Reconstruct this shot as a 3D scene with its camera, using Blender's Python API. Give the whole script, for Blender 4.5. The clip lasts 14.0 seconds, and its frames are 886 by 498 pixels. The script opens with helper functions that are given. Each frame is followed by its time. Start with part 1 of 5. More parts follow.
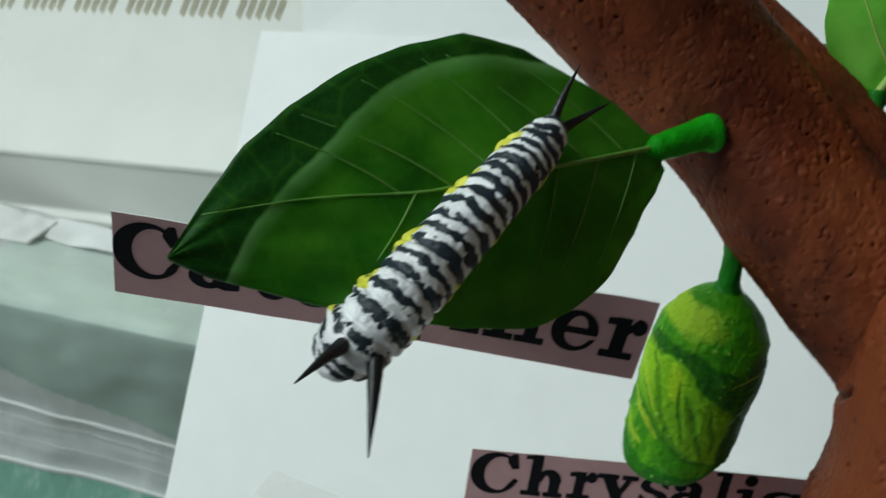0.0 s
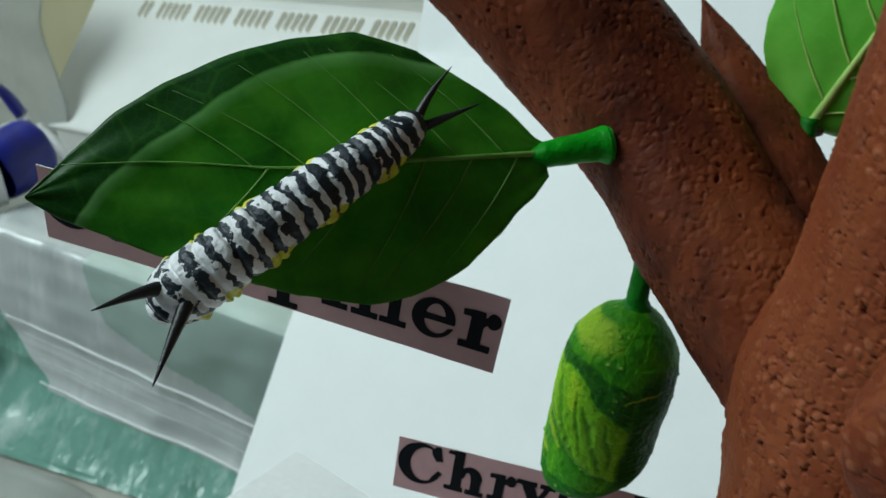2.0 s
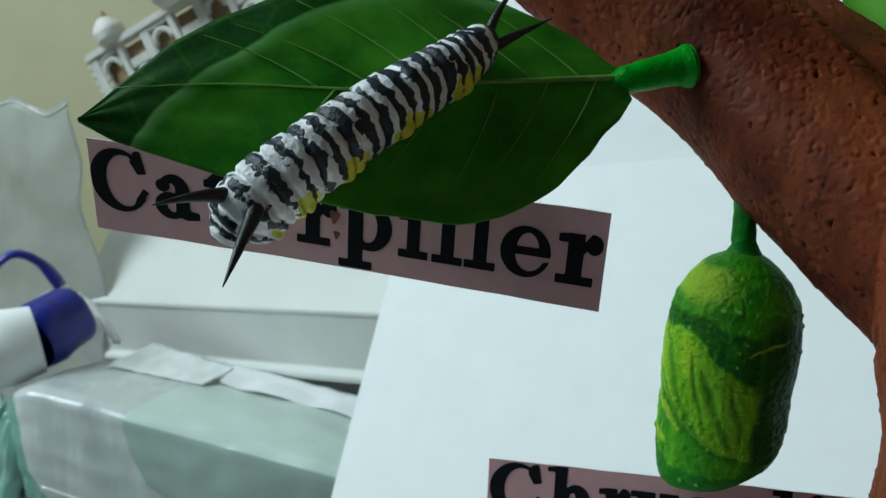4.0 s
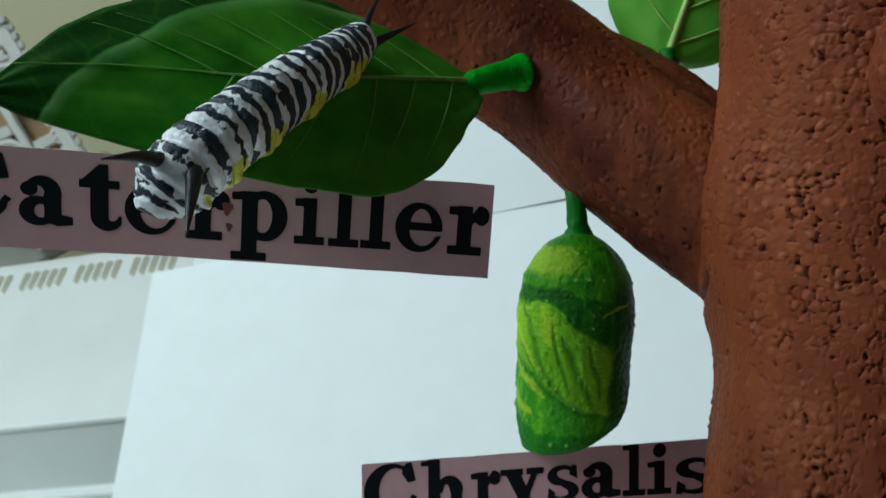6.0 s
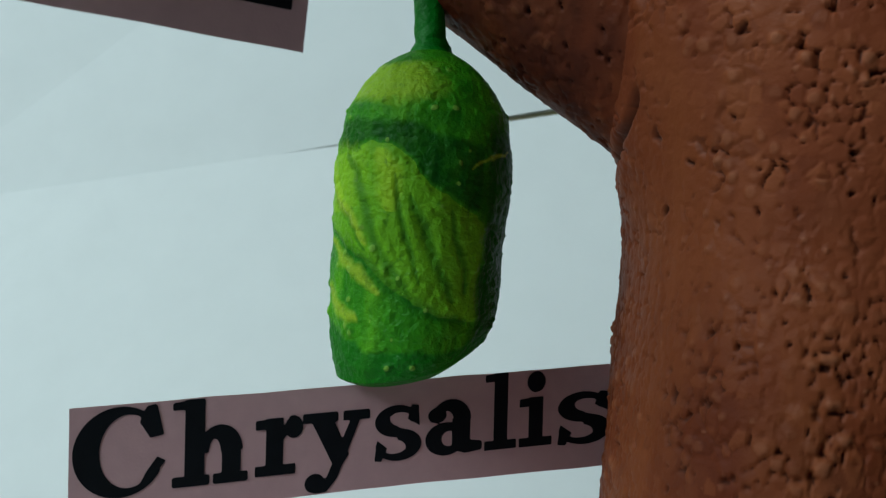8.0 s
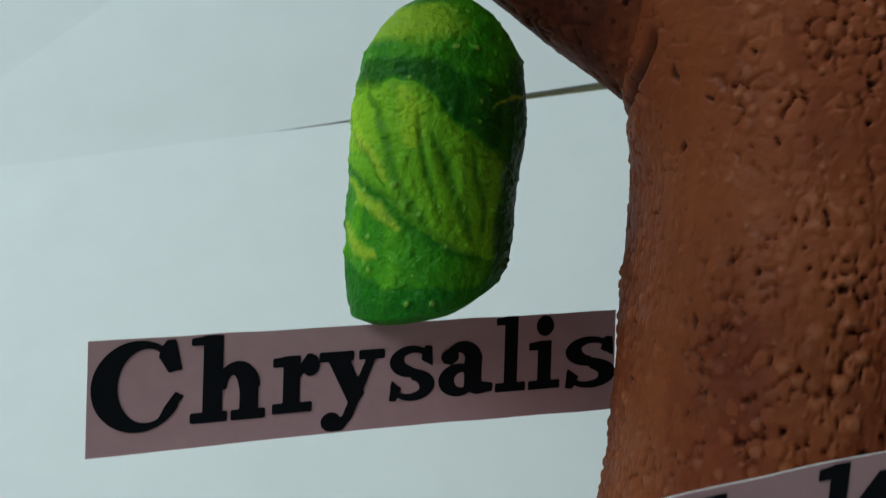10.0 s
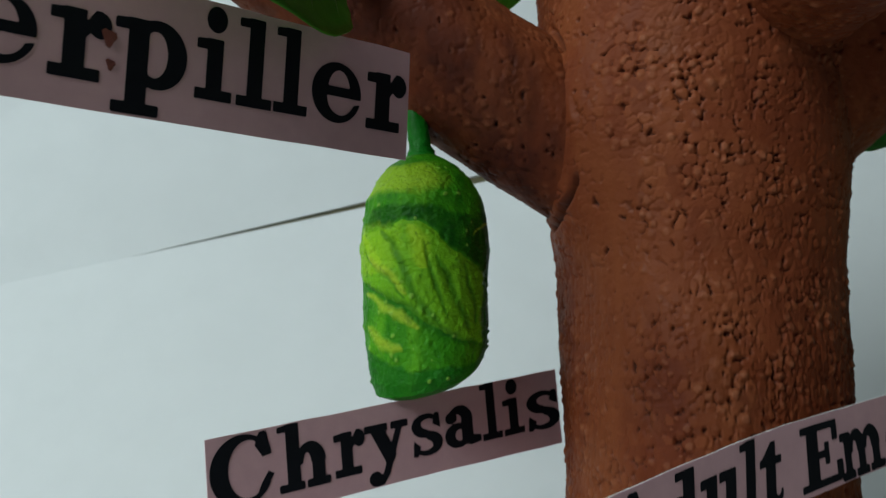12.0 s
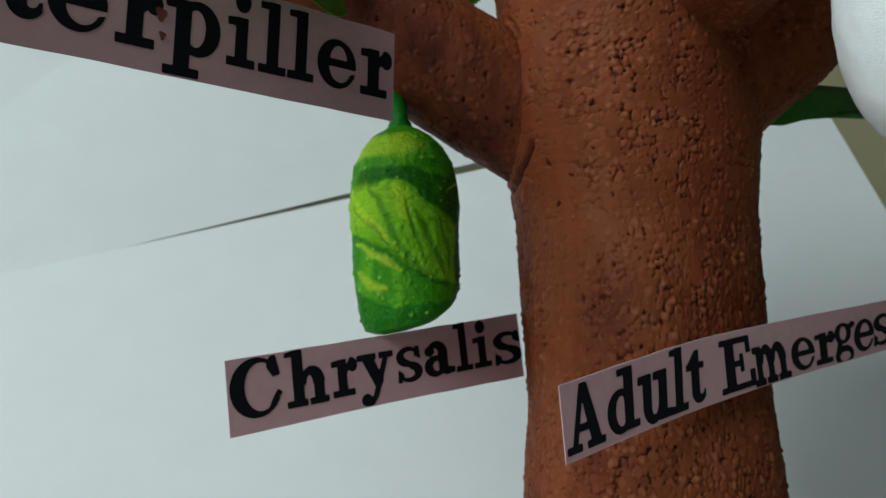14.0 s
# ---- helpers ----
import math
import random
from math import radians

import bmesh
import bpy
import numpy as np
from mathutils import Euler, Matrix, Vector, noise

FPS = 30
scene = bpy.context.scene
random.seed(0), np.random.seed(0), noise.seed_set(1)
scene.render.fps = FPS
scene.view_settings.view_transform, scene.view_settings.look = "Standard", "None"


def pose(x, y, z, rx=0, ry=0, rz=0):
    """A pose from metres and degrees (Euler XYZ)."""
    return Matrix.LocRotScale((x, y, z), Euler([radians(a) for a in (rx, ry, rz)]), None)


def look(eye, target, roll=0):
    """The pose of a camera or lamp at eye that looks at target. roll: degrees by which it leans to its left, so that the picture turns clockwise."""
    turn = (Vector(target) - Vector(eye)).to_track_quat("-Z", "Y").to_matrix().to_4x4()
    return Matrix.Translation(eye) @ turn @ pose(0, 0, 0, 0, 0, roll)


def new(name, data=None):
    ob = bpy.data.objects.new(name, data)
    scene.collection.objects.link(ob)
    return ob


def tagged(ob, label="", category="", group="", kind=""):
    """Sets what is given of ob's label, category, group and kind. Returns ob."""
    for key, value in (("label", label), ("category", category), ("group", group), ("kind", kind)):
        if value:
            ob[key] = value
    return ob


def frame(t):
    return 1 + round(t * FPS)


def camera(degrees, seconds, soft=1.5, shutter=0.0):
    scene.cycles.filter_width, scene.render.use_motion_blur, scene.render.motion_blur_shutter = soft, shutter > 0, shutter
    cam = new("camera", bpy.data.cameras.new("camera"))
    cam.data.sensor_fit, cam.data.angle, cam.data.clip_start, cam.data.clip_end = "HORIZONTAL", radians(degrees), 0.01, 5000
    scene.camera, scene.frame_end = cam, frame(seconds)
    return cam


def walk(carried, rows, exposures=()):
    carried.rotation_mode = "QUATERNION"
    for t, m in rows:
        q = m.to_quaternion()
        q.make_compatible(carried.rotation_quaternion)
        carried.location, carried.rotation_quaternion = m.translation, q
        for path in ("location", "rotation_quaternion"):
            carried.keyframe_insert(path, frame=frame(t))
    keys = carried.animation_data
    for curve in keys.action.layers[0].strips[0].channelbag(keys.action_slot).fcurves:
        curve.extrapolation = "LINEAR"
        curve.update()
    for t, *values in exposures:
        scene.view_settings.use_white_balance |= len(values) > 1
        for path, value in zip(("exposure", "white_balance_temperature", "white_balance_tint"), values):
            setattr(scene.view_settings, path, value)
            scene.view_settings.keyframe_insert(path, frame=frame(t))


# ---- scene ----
import functools

cam = camera(53.0, 14.0, 1.3, 0.4)
cam.data.dof.use_dof, cam.data.dof.focus_distance, cam.data.dof.aperture_fstop = True, 0.16, 46.0
PATH = [
    (0, (0.00180, -0.00109, 0.29916), (0.01960, 0.26705, 0.16581), 9.656),
    (0.5, (0.02734, 0.00115, 0.32014), (0.03024, 0.25949, 0.16765), 14.875),
    (1, (0.04714, 0.01053, 0.31846), (0.03239, 0.26467, 0.15974), 16.869),
    (1.5, (0.05685, 0.00659, 0.31659), (0.02533, 0.26469, 0.16696), 14.293),
    (2, (0.07570, -0.00899, 0.30601), (0.02857, 0.25602, 0.17354), 9.517),
    (2.5, (0.08817, -0.02073, 0.29788), (0.02729, 0.25086, 0.18593), 5.702),
    (3, (0.08426, -0.01527, 0.27644), (0.01266, 0.25897, 0.17813), 3.737),
    (3.2, (0.08149, -0.01161, 0.26818), (0.00821, 0.26419, 0.17564), 3.402),
    (5.3, (0.04631, -0.01728, 0.22378), (0.02524, 0.27978, 0.18753), 0.755),
    (5.5, (0.04131, -0.02314, 0.22294), (0.03713, 0.27505, 0.19035), 0.707),
    (6, (0.02830, -0.03057, 0.21170), (0.06151, 0.26656, 0.18697), 1.381),
    (6.5, (0.01549, -0.00699, 0.19996), (0.06481, 0.28829, 0.18058), 2.464),
    (7, (0.01893, 0.02597, 0.17823), (0.09051, 0.31682, 0.16152), 4.016),
    (7.5, (0.03680, 0.04757, 0.17016), (0.13315, 0.33132, 0.15597), 4.776),
    (7.7, (0.03769, 0.05141, 0.17096), (0.14013, 0.33294, 0.15511), 4.224),
    (9.8, (0.02776, 0.05413, 0.16186), (0.15142, 0.32705, 0.14704), 4.412),
    (10, (0.02627, 0.05418, 0.15897), (0.14986, 0.32717, 0.14472), 4.379),
    (10.5, (0.02323, 0.05637, 0.14890), (0.14989, 0.32813, 0.13867), 3.982),
    (11, (0.00570, 0.05669, 0.15500), (0.15044, 0.31947, 0.15426), 2.606),
    (11.5, (-0.02102, 0.03892, 0.16499), (0.14871, 0.28593, 0.17829), 0.472),
    (12, (-0.03961, 0.02610, 0.16159), (0.14281, 0.26372, 0.17765), -1.680),
    (12.5, (-0.05510, 0.01946, 0.15287), (0.13391, 0.25171, 0.17124), -2.670),
    (13, (-0.05993, 0.01665, 0.14926), (0.13477, 0.24407, 0.16856), -2.856),
    (13.5, (-0.06045, 0.00899, 0.14519), (0.13491, 0.23569, 0.16612), -2.816),
    (14, (-0.06706, 0.00156, 0.14243), (0.12687, 0.22944, 0.16388), -2.784),
]
walk(cam, [(t, look(eye, target, roll)) for t, eye, target, roll in PATH],
     [(0.0, 0.0, 6700, 8), (1.5, 0.06, 6500, 7), (2.5, 0.06, 6300, 5), (3.2, 0.05, 6150, 5), (6.0, 0.06, 6150, 5), (6.5, 0.02, 6150, 4), (7.0, -0.17, 6150, 3), (7.5, -0.18, 6150, 3), (10.0, -0.24, 6350, 6), (10.5, -0.34, 6450, 7), (11.5, -0.26, 6450, 8), (12.0, -0.15, 6450, 9), (14.0, -0.13, 6550, 9)])

# ---------------------------------------------------------------- world, lamps, exposure
world = bpy.data.worlds.new("world")
scene.world = world
world.use_nodes = True
wn = world.node_tree
sky = wn.nodes.new("ShaderNodeTexSky")
sky.sky_type, sky.sun_disc, sky.sun_elevation, sky.sun_rotation = "NISHITA", False, radians(40), radians(250)
wn.links.new(sky.outputs[0], wn.nodes["Background"].inputs[0])
wn.nodes["Background"].inputs[1].default_value = 0.08


def area_lamp(name, m, sx, sy, watts, colour):
    data = bpy.data.lights.new(name, "AREA")
    data.shape, data.size, data.size_y, data.energy, data.color = "RECTANGLE", sx, sy, watts, colour
    ob = new(name, data)
    ob.matrix_world = m
    return ob


# daylight in the opening of the window at the side of the table
area_lamp("window_daylight", look((-1.34, -0.02, 1.18), (0.0, 0.2, 0.1)), 1.1, 0.86, 29.5, (0.84, 0.98, 1.0))
# weak fill lamp added behind the camera, with no known source there
area_lamp("fill_lamp", look((0.3, -2.35, 0.25), (0.1, 0.2, 0.1)), 0.85, 1.9, 0.06, (0.86, 0.98, 1.0))


# ---------------------------------------------------------------- materials
class Mat:
    """A node material with a principled shader and short ways to wire it."""

    def __init__(self, name, rough=0.6, colour=(0.5, 0.5, 0.5), metal=0.0, spec=0.5):
        self.m = bpy.data.materials.new(name)
        self.m.use_nodes = True
        self.t = self.m.node_tree
        self.b = self.t.nodes["Principled BSDF"]
        self.set("Roughness", rough), self.set("Base Color", (*colour, 1)), self.set("Metallic", metal)
        self.set("Specular IOR Level", spec)
        self.co = self.node("ShaderNodeTexCoord").outputs["Object"]

    def node(self, kind, **kw):
        n = self.t.nodes.new(kind)
        for k, v in kw.items():
            if k == "op":
                n.operation = v
        return n

    def put(self, a, b):
        if isinstance(a, (int, float)):
            b.default_value = a
        elif isinstance(a, tuple):
            b.default_value = a if len(a) == 4 or b.type == "VECTOR" else (*a, 1)
        else:
            self.t.links.new(a, b)

    def set(self, name, v):
        self.put(v, self.b.inputs[name])

    def math(self, op, a, b=0.0, clamp=False):
        n = self.node("ShaderNodeMath", op=op)
        n.use_clamp = clamp
        self.put(a, n.inputs[0]), self.put(b, n.inputs[1])
        return n.outputs[0]

    def noise(self, scale, detail=3.0, rough=0.55, co=None, squash=None):
        n = self.node("ShaderNodeTexNoise")
        co = co or self.co
        if squash:
            mp = self.node("ShaderNodeMapping")
            mp.inputs["Scale"].default_value = squash
            self.t.links.new(co, mp.inputs[0])
            co = mp.outputs[0]
        self.t.links.new(co, n.inputs["Vector"])
        n.inputs["Scale"].default_value, n.inputs["Detail"].default_value, n.inputs["Roughness"].default_value = scale, detail, rough
        return n.outputs[0]

    def cells(self, scale, feature="F1"):
        n = self.node("ShaderNodeTexVoronoi")
        n.feature = feature
        self.t.links.new(self.co, n.inputs["Vector"])
        n.inputs["Scale"].default_value = scale
        return n

    def ramp(self, v, stops):
        n = self.node("ShaderNodeValToRGB")
        els = n.color_ramp.elements
        while len(els) < len(stops):
            els.new(0.5)
        for e, (p, c) in zip(els, stops):
            e.position, e.color = p, (*c, 1) if isinstance(c, tuple) else (c, c, c, 1)
        self.put(v, n.inputs[0])
        return n.outputs[0]

    def mix(self, f, a, b, blend="MIX"):
        n = self.node("ShaderNodeMix")
        n.data_type, n.blend_type = "RGBA", blend
        self.put(f, n.inputs[0]), self.put(a, n.inputs[6]), self.put(b, n.inputs[7])
        return n.outputs[2]

    def attr(self, name):
        n = self.node("ShaderNodeAttribute")
        n.attribute_name = name
        return n.outputs["Fac"]

    def bump(self, h, dist, strength=1.0):
        n = self.node("ShaderNodeBump")
        n.inputs["Distance"].default_value, n.inputs["Strength"].default_value = dist, strength
        self.put(h, n.inputs["Height"])
        if self.b.inputs["Normal"].is_linked:
            self.t.links.new(self.b.inputs["Normal"].links[0].from_socket, n.inputs["Normal"])
        self.t.links.new(n.outputs[0], self.b.inputs["Normal"])


def foam_bark(name, deep):
    """Brown paint over moulded foam: smooth in places, with beads, creases and small open pits in others."""
    k = Mat(name, 0.7, spec=0.17)
    base = k.ramp(k.noise(24, 4), [(0.28, (0.105, 0.018, 0.005)), (0.5, (0.160, 0.033, 0.010)), (0.72, (0.224, 0.056, 0.019))])
    streak = k.noise(11, 3, squash=(4, 4, 0.7))
    base = k.mix(k.ramp(streak, [(0.5, 0.0), (0.70, 0.65)]), base, (0.246, 0.067, 0.021))
    base = k.mix(k.ramp(k.noise(55, 3), [(0.55, 0.0), (0.75, 0.5)]), base, (0.19, 0.058, 0.024))
    # dark paint streaks; deep strengthens them to carry part of a limb's shading
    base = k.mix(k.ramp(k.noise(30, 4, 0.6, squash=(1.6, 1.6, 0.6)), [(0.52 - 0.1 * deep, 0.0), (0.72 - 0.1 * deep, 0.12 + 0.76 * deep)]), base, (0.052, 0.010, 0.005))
    # the beads took the paint unevenly
    base = k.mix(k.ramp(k.attr("tone"), [(0.05, 0.30), (0.45, 0.0)]), base, (0.085, 0.015, 0.005))
    base = k.mix(k.ramp(k.attr("tone"), [(0.58, 0.0), (0.95, 0.40)]), base, (0.285, 0.080, 0.028))
    # shade painted into pits, creases and joint gaps; highlights painted on proud beads
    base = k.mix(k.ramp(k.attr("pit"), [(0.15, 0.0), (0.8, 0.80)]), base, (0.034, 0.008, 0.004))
    base = k.mix(k.ramp(k.attr("bead"), [(0.20, 0.0), (0.8, 0.50)]), base, (0.30, 0.105, 0.050))
    k.set("Base Color", base)
    k.set("Roughness", k.ramp(k.noise(90, 2), [(0.3, 0.50), (0.7, 0.75)]))
    k.bump(k.noise(420, 3), 0.0002, 0.5)
    bead = k.ramp(k.cells(520).outputs["Distance"], [(0.15, 1.0), (0.65, 0.0)])
    k.bump(k.math("MULTIPLY", bead, k.ramp(k.noise(60, 2), [(0.45, 0.0), (0.65, 0.8)])), 0.0003, 0.3)
    k.bump(k.noise(900, 3), 0.0003, 0.5)
    return k.m


def leaf_print(name, dark, mid, light, line):
    """Glossy leaf print; u runs from the stalk to the tip, v from edge to edge."""
    k = Mat(name, 0.45, spec=0.22)
    n = k.noise(55, 4)
    base = k.ramp(n, [(0.28, dark), (0.46, mid), (0.74, light)])
    base = k.mix(k.ramp(k.noise(16, 3), [(0.40, 0.0), (0.70, 0.55)]), base, light)
    # inner margin: a pale line that paints the gloss sheen in, and darker green outside it
    rim = k.math("ADD", k.attr("rim"), k.math("MULTIPLY", k.math("SUBTRACT", k.noise(120, 3), 0.5), 0.10))
    base = k.mix(k.ramp(rim, [(0.50, 0.0), (0.53, 0.92)]), base, dark)
    band = k.ramp(rim, [(0.30, 0.0), (0.42, 0.55), (0.48, 1.0), (0.53, 0.0)])
    base = k.mix(k.math("MULTIPLY", band, k.ramp(k.noise(38, 4, 0.65), [(0.32, 0.40), (0.6, 1.0)])), base, line)
    for size, most in ((420, 0.12), (110, 0.16)):
        fine = k.cells(size, "DISTANCE_TO_EDGE").outputs["Distance"]
        base = k.mix(k.ramp(fine, [(0.0, most), (0.07, 0.0)]), base, light)
    k.set("Base Color", base)
    k.set("Roughness", k.ramp(k.noise(20, 2), [(0.3, 0.42), (0.7, 0.58)]))
    k.bump(k.noise(160, 3), 0.0004, 0.5)
    # a thin blade lets some light through
    thin = k.node("ShaderNodeBsdfTranslucent")
    k.put(k.mix(0.5, base, light), thin.inputs[0])
    both = k.node("ShaderNodeMixShader")
    both.inputs[0].default_value = 0.28
    k.t.links.new(k.b.outputs[0], both.inputs[1]), k.t.links.new(thin.outputs[0], both.inputs[2])
    k.t.links.new(both.outputs[0], k.t.nodes["Material Output"].inputs[0])
    return k.m


def plain(name, colour, rough=0.5, vary=0.12, scale=60, bump=0.0003, spec=0.5):
    k = Mat(name, rough, spec=spec)
    lo, hi = tuple(c * (1 - vary) for c in colour), tuple(min(1, c * (1 + vary)) for c in colour)
    base = k.ramp(k.noise(scale, 4), [(0.3, lo), (0.7, hi)])
    base = k.mix(k.ramp(k.noise(scale / 9, 2), [(0.35, 0.0), (0.7, 0.5)]), base, lo)
    k.set("Base Color", base)
    if bump:
        k.bump(k.noise(scale * 8, 3), bump, 0.6)
    return k.m


def caterpillar_skin():
    """Hand-painted clay: white, with ragged black bands that fork and run together, and yellow patches low on the sides."""
    k = Mat("striped_caterpillar_paint", 0.50, spec=0.35)
    fine = k.math("MULTIPLY", k.math("SUBTRACT", k.noise(800, 4, 0.72), 0.5), 1.5)
    black = k.ramp(k.math("ADD", k.attr("black"), fine), [(0.44, 0.0), (0.56, 1.0)])
    white = k.ramp(k.noise(300, 3), [(0.3, (0.62, 0.63, 0.66)), (0.7, (0.88, 0.88, 0.89))])
    yellow = k.ramp(k.math("ADD", k.attr("yellow"), k.math("MULTIPLY", fine, 0.8)), [(0.40, 0.0), (0.60, 1.0)])
    pale = k.mix(yellow, white, k.ramp(k.noise(260, 3), [(0.3, (0.50, 0.50, 0.03)), (0.7, (0.74, 0.73, 0.10))]))
    k.set("Base Color", k.mix(black, pale, (0.014, 0.023, 0.033)))
    k.bump(k.noise(420, 3), 0.0006, 0.9)
    k.bump(k.noise(1200, 2), 0.0003, 0.7)
    return k.m


def chrysalis_paint():
    """Brushed greens: where each stroke of the brush and the painted shade lie is told by the mesh, the bristle marks
    come from the noise.
    """
    k = Mat("brushed_green_paint", 0.45, spec=0.15)
    brush = k.noise(170, 4, 0.6, squash=(1.0, 1.0, 0.30))
    blot = k.noise(75, 3)
    base = k.ramp(brush, [(0.30, (0.018, 0.180, 0.005)), (0.50, (0.060, 0.300, 0.007)), (0.70, (0.135, 0.430, 0.012))])
    base = k.mix(k.ramp(blot, [(0.40, 0.0), (0.62, 0.45)]), base, (0.030, 0.230, 0.006))
    edge = k.math("MULTIPLY", k.math("SUBTRACT", k.noise(300, 4, 0.65, squash=(1.0, 1.0, 0.4)), 0.5), 0.70)

    def stroke(name, lo, hi, most, colour):
        nonlocal base
        f = k.ramp(k.math("ADD", k.attr(name), edge), [(lo, 0.0), (hi, most)])
        base = k.mix(f, base, colour)

    stroke("crown", 0.20, 0.80, 0.90, (0.340, 0.560, 0.024))
    stroke("wing", 0.35, 0.65, 0.80, (0.205, 0.500, 0.012))
    # dark shoulder band, plus the unlit flank's shade put in as colour
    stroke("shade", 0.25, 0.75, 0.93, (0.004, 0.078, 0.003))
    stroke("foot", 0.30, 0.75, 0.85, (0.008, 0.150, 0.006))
    stroke("pale", 0.20, 0.90, 0.85, (0.380, 0.640, 0.018))
    stroke("dark", 0.20, 1.0, 0.62, (0.008, 0.130, 0.005))
    stroke("yellow", 0.15, 1.0, 0.70, (0.450, 0.600, 0.035))
    base = k.mix(k.ramp(k.math("ADD", k.attr("fleck"), k.math("MULTIPLY", edge, 0.5)), [(0.45, 0.0), (0.70, 0.65)]), base, (0.300, 0.550, 0.070))
    base = k.mix(k.ramp(k.noise(640, 3), [(0.28, 0.45), (0.42, 0.0)]), base, (0.010, 0.120, 0.005))
    k.set("Base Color", base)
    k.set("Roughness", k.ramp(brush, [(0.3, 0.32), (0.7, 0.55)]))
    k.bump(brush, 0.0006, 0.6)
    k.bump(k.noise(520, 4, 0.65), 0.0009, 0.9)
    return k.m


def crumpled_film(name, dark, mid, light, rough=0.2, deep=1.0):
    """Tinted film that clings in long folds; its highlights are painted as pale streaks in the colour."""
    k = Mat(name, rough, spec=0.5)
    flow = k.noise(13, 4, 0.55, squash=(1.6, 1.6, 0.6))
    base = k.ramp(flow, [(0.32, dark), (0.48, mid), (0.60, mid), (0.74, light)])
    base = k.mix(k.ramp(k.noise(42, 4, 0.6, squash=(2.2, 1.0, 0.5)), [(0.52, 0.0), (0.70, 0.6)]), base, light)
    k.set("Base Color", base)
    k.bump(flow, 0.006 * deep, 0.7)
    k.bump(k.noise(60, 3, squash=(2.0, 1.0, 0.5)), 0.0015 * deep, 0.6)
    return k.m


def film(name, tint, clear=0.5):
    """Thin clear plastic: see-through, with a glossy skin."""
    k = Mat(name, 0.24, tint, spec=0.5)
    k.set("Base Color", k.ramp(k.noise(14, 3), [(0.3, tuple(c * 0.8 for c in tint)), (0.7, tint)]))
    k.bump(k.noise(16, 2, squash=(1, 1, 3)), 0.0016, 0.5)
    out = k.t.nodes["Material Output"]
    tr = k.node("ShaderNodeBsdfTransparent")
    tr.inputs[0].default_value = (*(0.76 + 0.24 * c for c in tint), 1)
    mx = k.node("ShaderNodeMixShader")
    k.put(k.ramp(k.noise(9, 3), [(0.3, 1.0 - clear - 0.06), (0.7, 1.0 - clear + 0.06)]), mx.inputs[0])
    k.t.links.new(tr.outputs[0], mx.inputs[1]), k.t.links.new(k.b.outputs[0], mx.inputs[2])
    k.t.links.new(mx.outputs[0], out.inputs[0])
    return k.m


BARK = foam_bark("painted_foam_bark", 0.0)
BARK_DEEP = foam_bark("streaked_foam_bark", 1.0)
LEAF = leaf_print("dark_leaf_print", (0.008, 0.060, 0.008), (0.026, 0.190, 0.009), (0.105, 0.385, 0.026), (0.230, 0.530, 0.180))
LEAF_PALE = leaf_print("bright_leaf_print", (0.035, 0.28, 0.014), (0.085, 0.44, 0.025), (0.24, 0.64, 0.09), (0.30, 0.66, 0.15))
VEIN = plain("leaf_vein", (0.165, 0.40, 0.070), 0.4, 0.3, 200)
VEIN_PALE = plain("pale_leaf_vein", (0.42, 0.62, 0.16), 0.4, 0.2, 200)
STALK = plain("stalk_green_paint", (0.004, 0.31, 0.006), 0.46, 0.3, 120, 0.0006, spec=0.22)
STALK_END = plain("stalk_end_paint", (0.010, 0.46, 0.012), 0.45, 0.2, 120, 0.0004)
STALK_DARK = plain("dark_green_tape", (0.005, 0.18, 0.006), 0.5, 0.3, 120, 0.0006, spec=0.25)
SKIN = caterpillar_skin()
HORN = plain("black_horn_paint", (0.010, 0.011, 0.014), 0.38, 0.3, 200)
PUPA = chrysalis_paint()
MAUVE = plain("mauve_paper", (0.57, 0.345, 0.365), 0.8, 0.05, 300, 0.00005, spec=0.2)
INK = plain("black_ink", (0.006, 0.007, 0.010), 0.75, 0.15, 300, 0, spec=0.12)
STAIN = plain("rust_stain", (0.16, 0.035, 0.025), 0.6, 0.3, 300)
CARD = plain("white_card", (0.80, 0.82, 0.82), 0.7, 0.02, 40, 0.00008)
PAPER = plain("white_paper", (0.83, 0.84, 0.84), 0.8, 0.05, 30, 0.0002)
GLUE = plain("clear_grey_glue", (0.16, 0.17, 0.13), 0.25, 0.3, 200, 0.0004)
FOAM = plain("white_foam", (0.88, 0.89, 0.89), 0.8, 0.04, 300, 0.0006)
PLASTIC = plain("white_plastic", (0.64, 0.65, 0.62), 0.42, 0.04, 20, 0.0002)
SLOT = plain("vent_recess", (0.34, 0.32, 0.24), 0.7, 0.2, 60)
CARVED = plain("white_carved_wood", (0.64, 0.62, 0.57), 0.6, 0.08, 60, 0.0008)
UNDERSIDE = plain("grey_underside", (0.30, 0.29, 0.25), 0.7, 0.15, 60, 0.0004)
TAN = plain("bare_wood", (0.34, 0.22, 0.11), 0.6, 0.2, 60, 0.0004)
BLUE = plain("blue_plastic_print", (0.010, 0.016, 0.24), 0.35, 0.25, 40, 0.0006)
PACK_WHITE = crumpled_film("white_pack_film", (0.47, 0.51, 0.51), (0.56, 0.59, 0.59), (0.68, 0.70, 0.71), 0.16, 0.4)
# near-white, for the highlight lines laid on the pack
PACK_GLINT = plain("pack_film_glint", (0.86, 0.88, 0.88), 0.15, 0.04, 30, 0.0002)
PACK_PALE = plain("pale_green_pack_film", (0.60, 0.71, 0.66), 0.18, 0.08, 22, 0.0007)
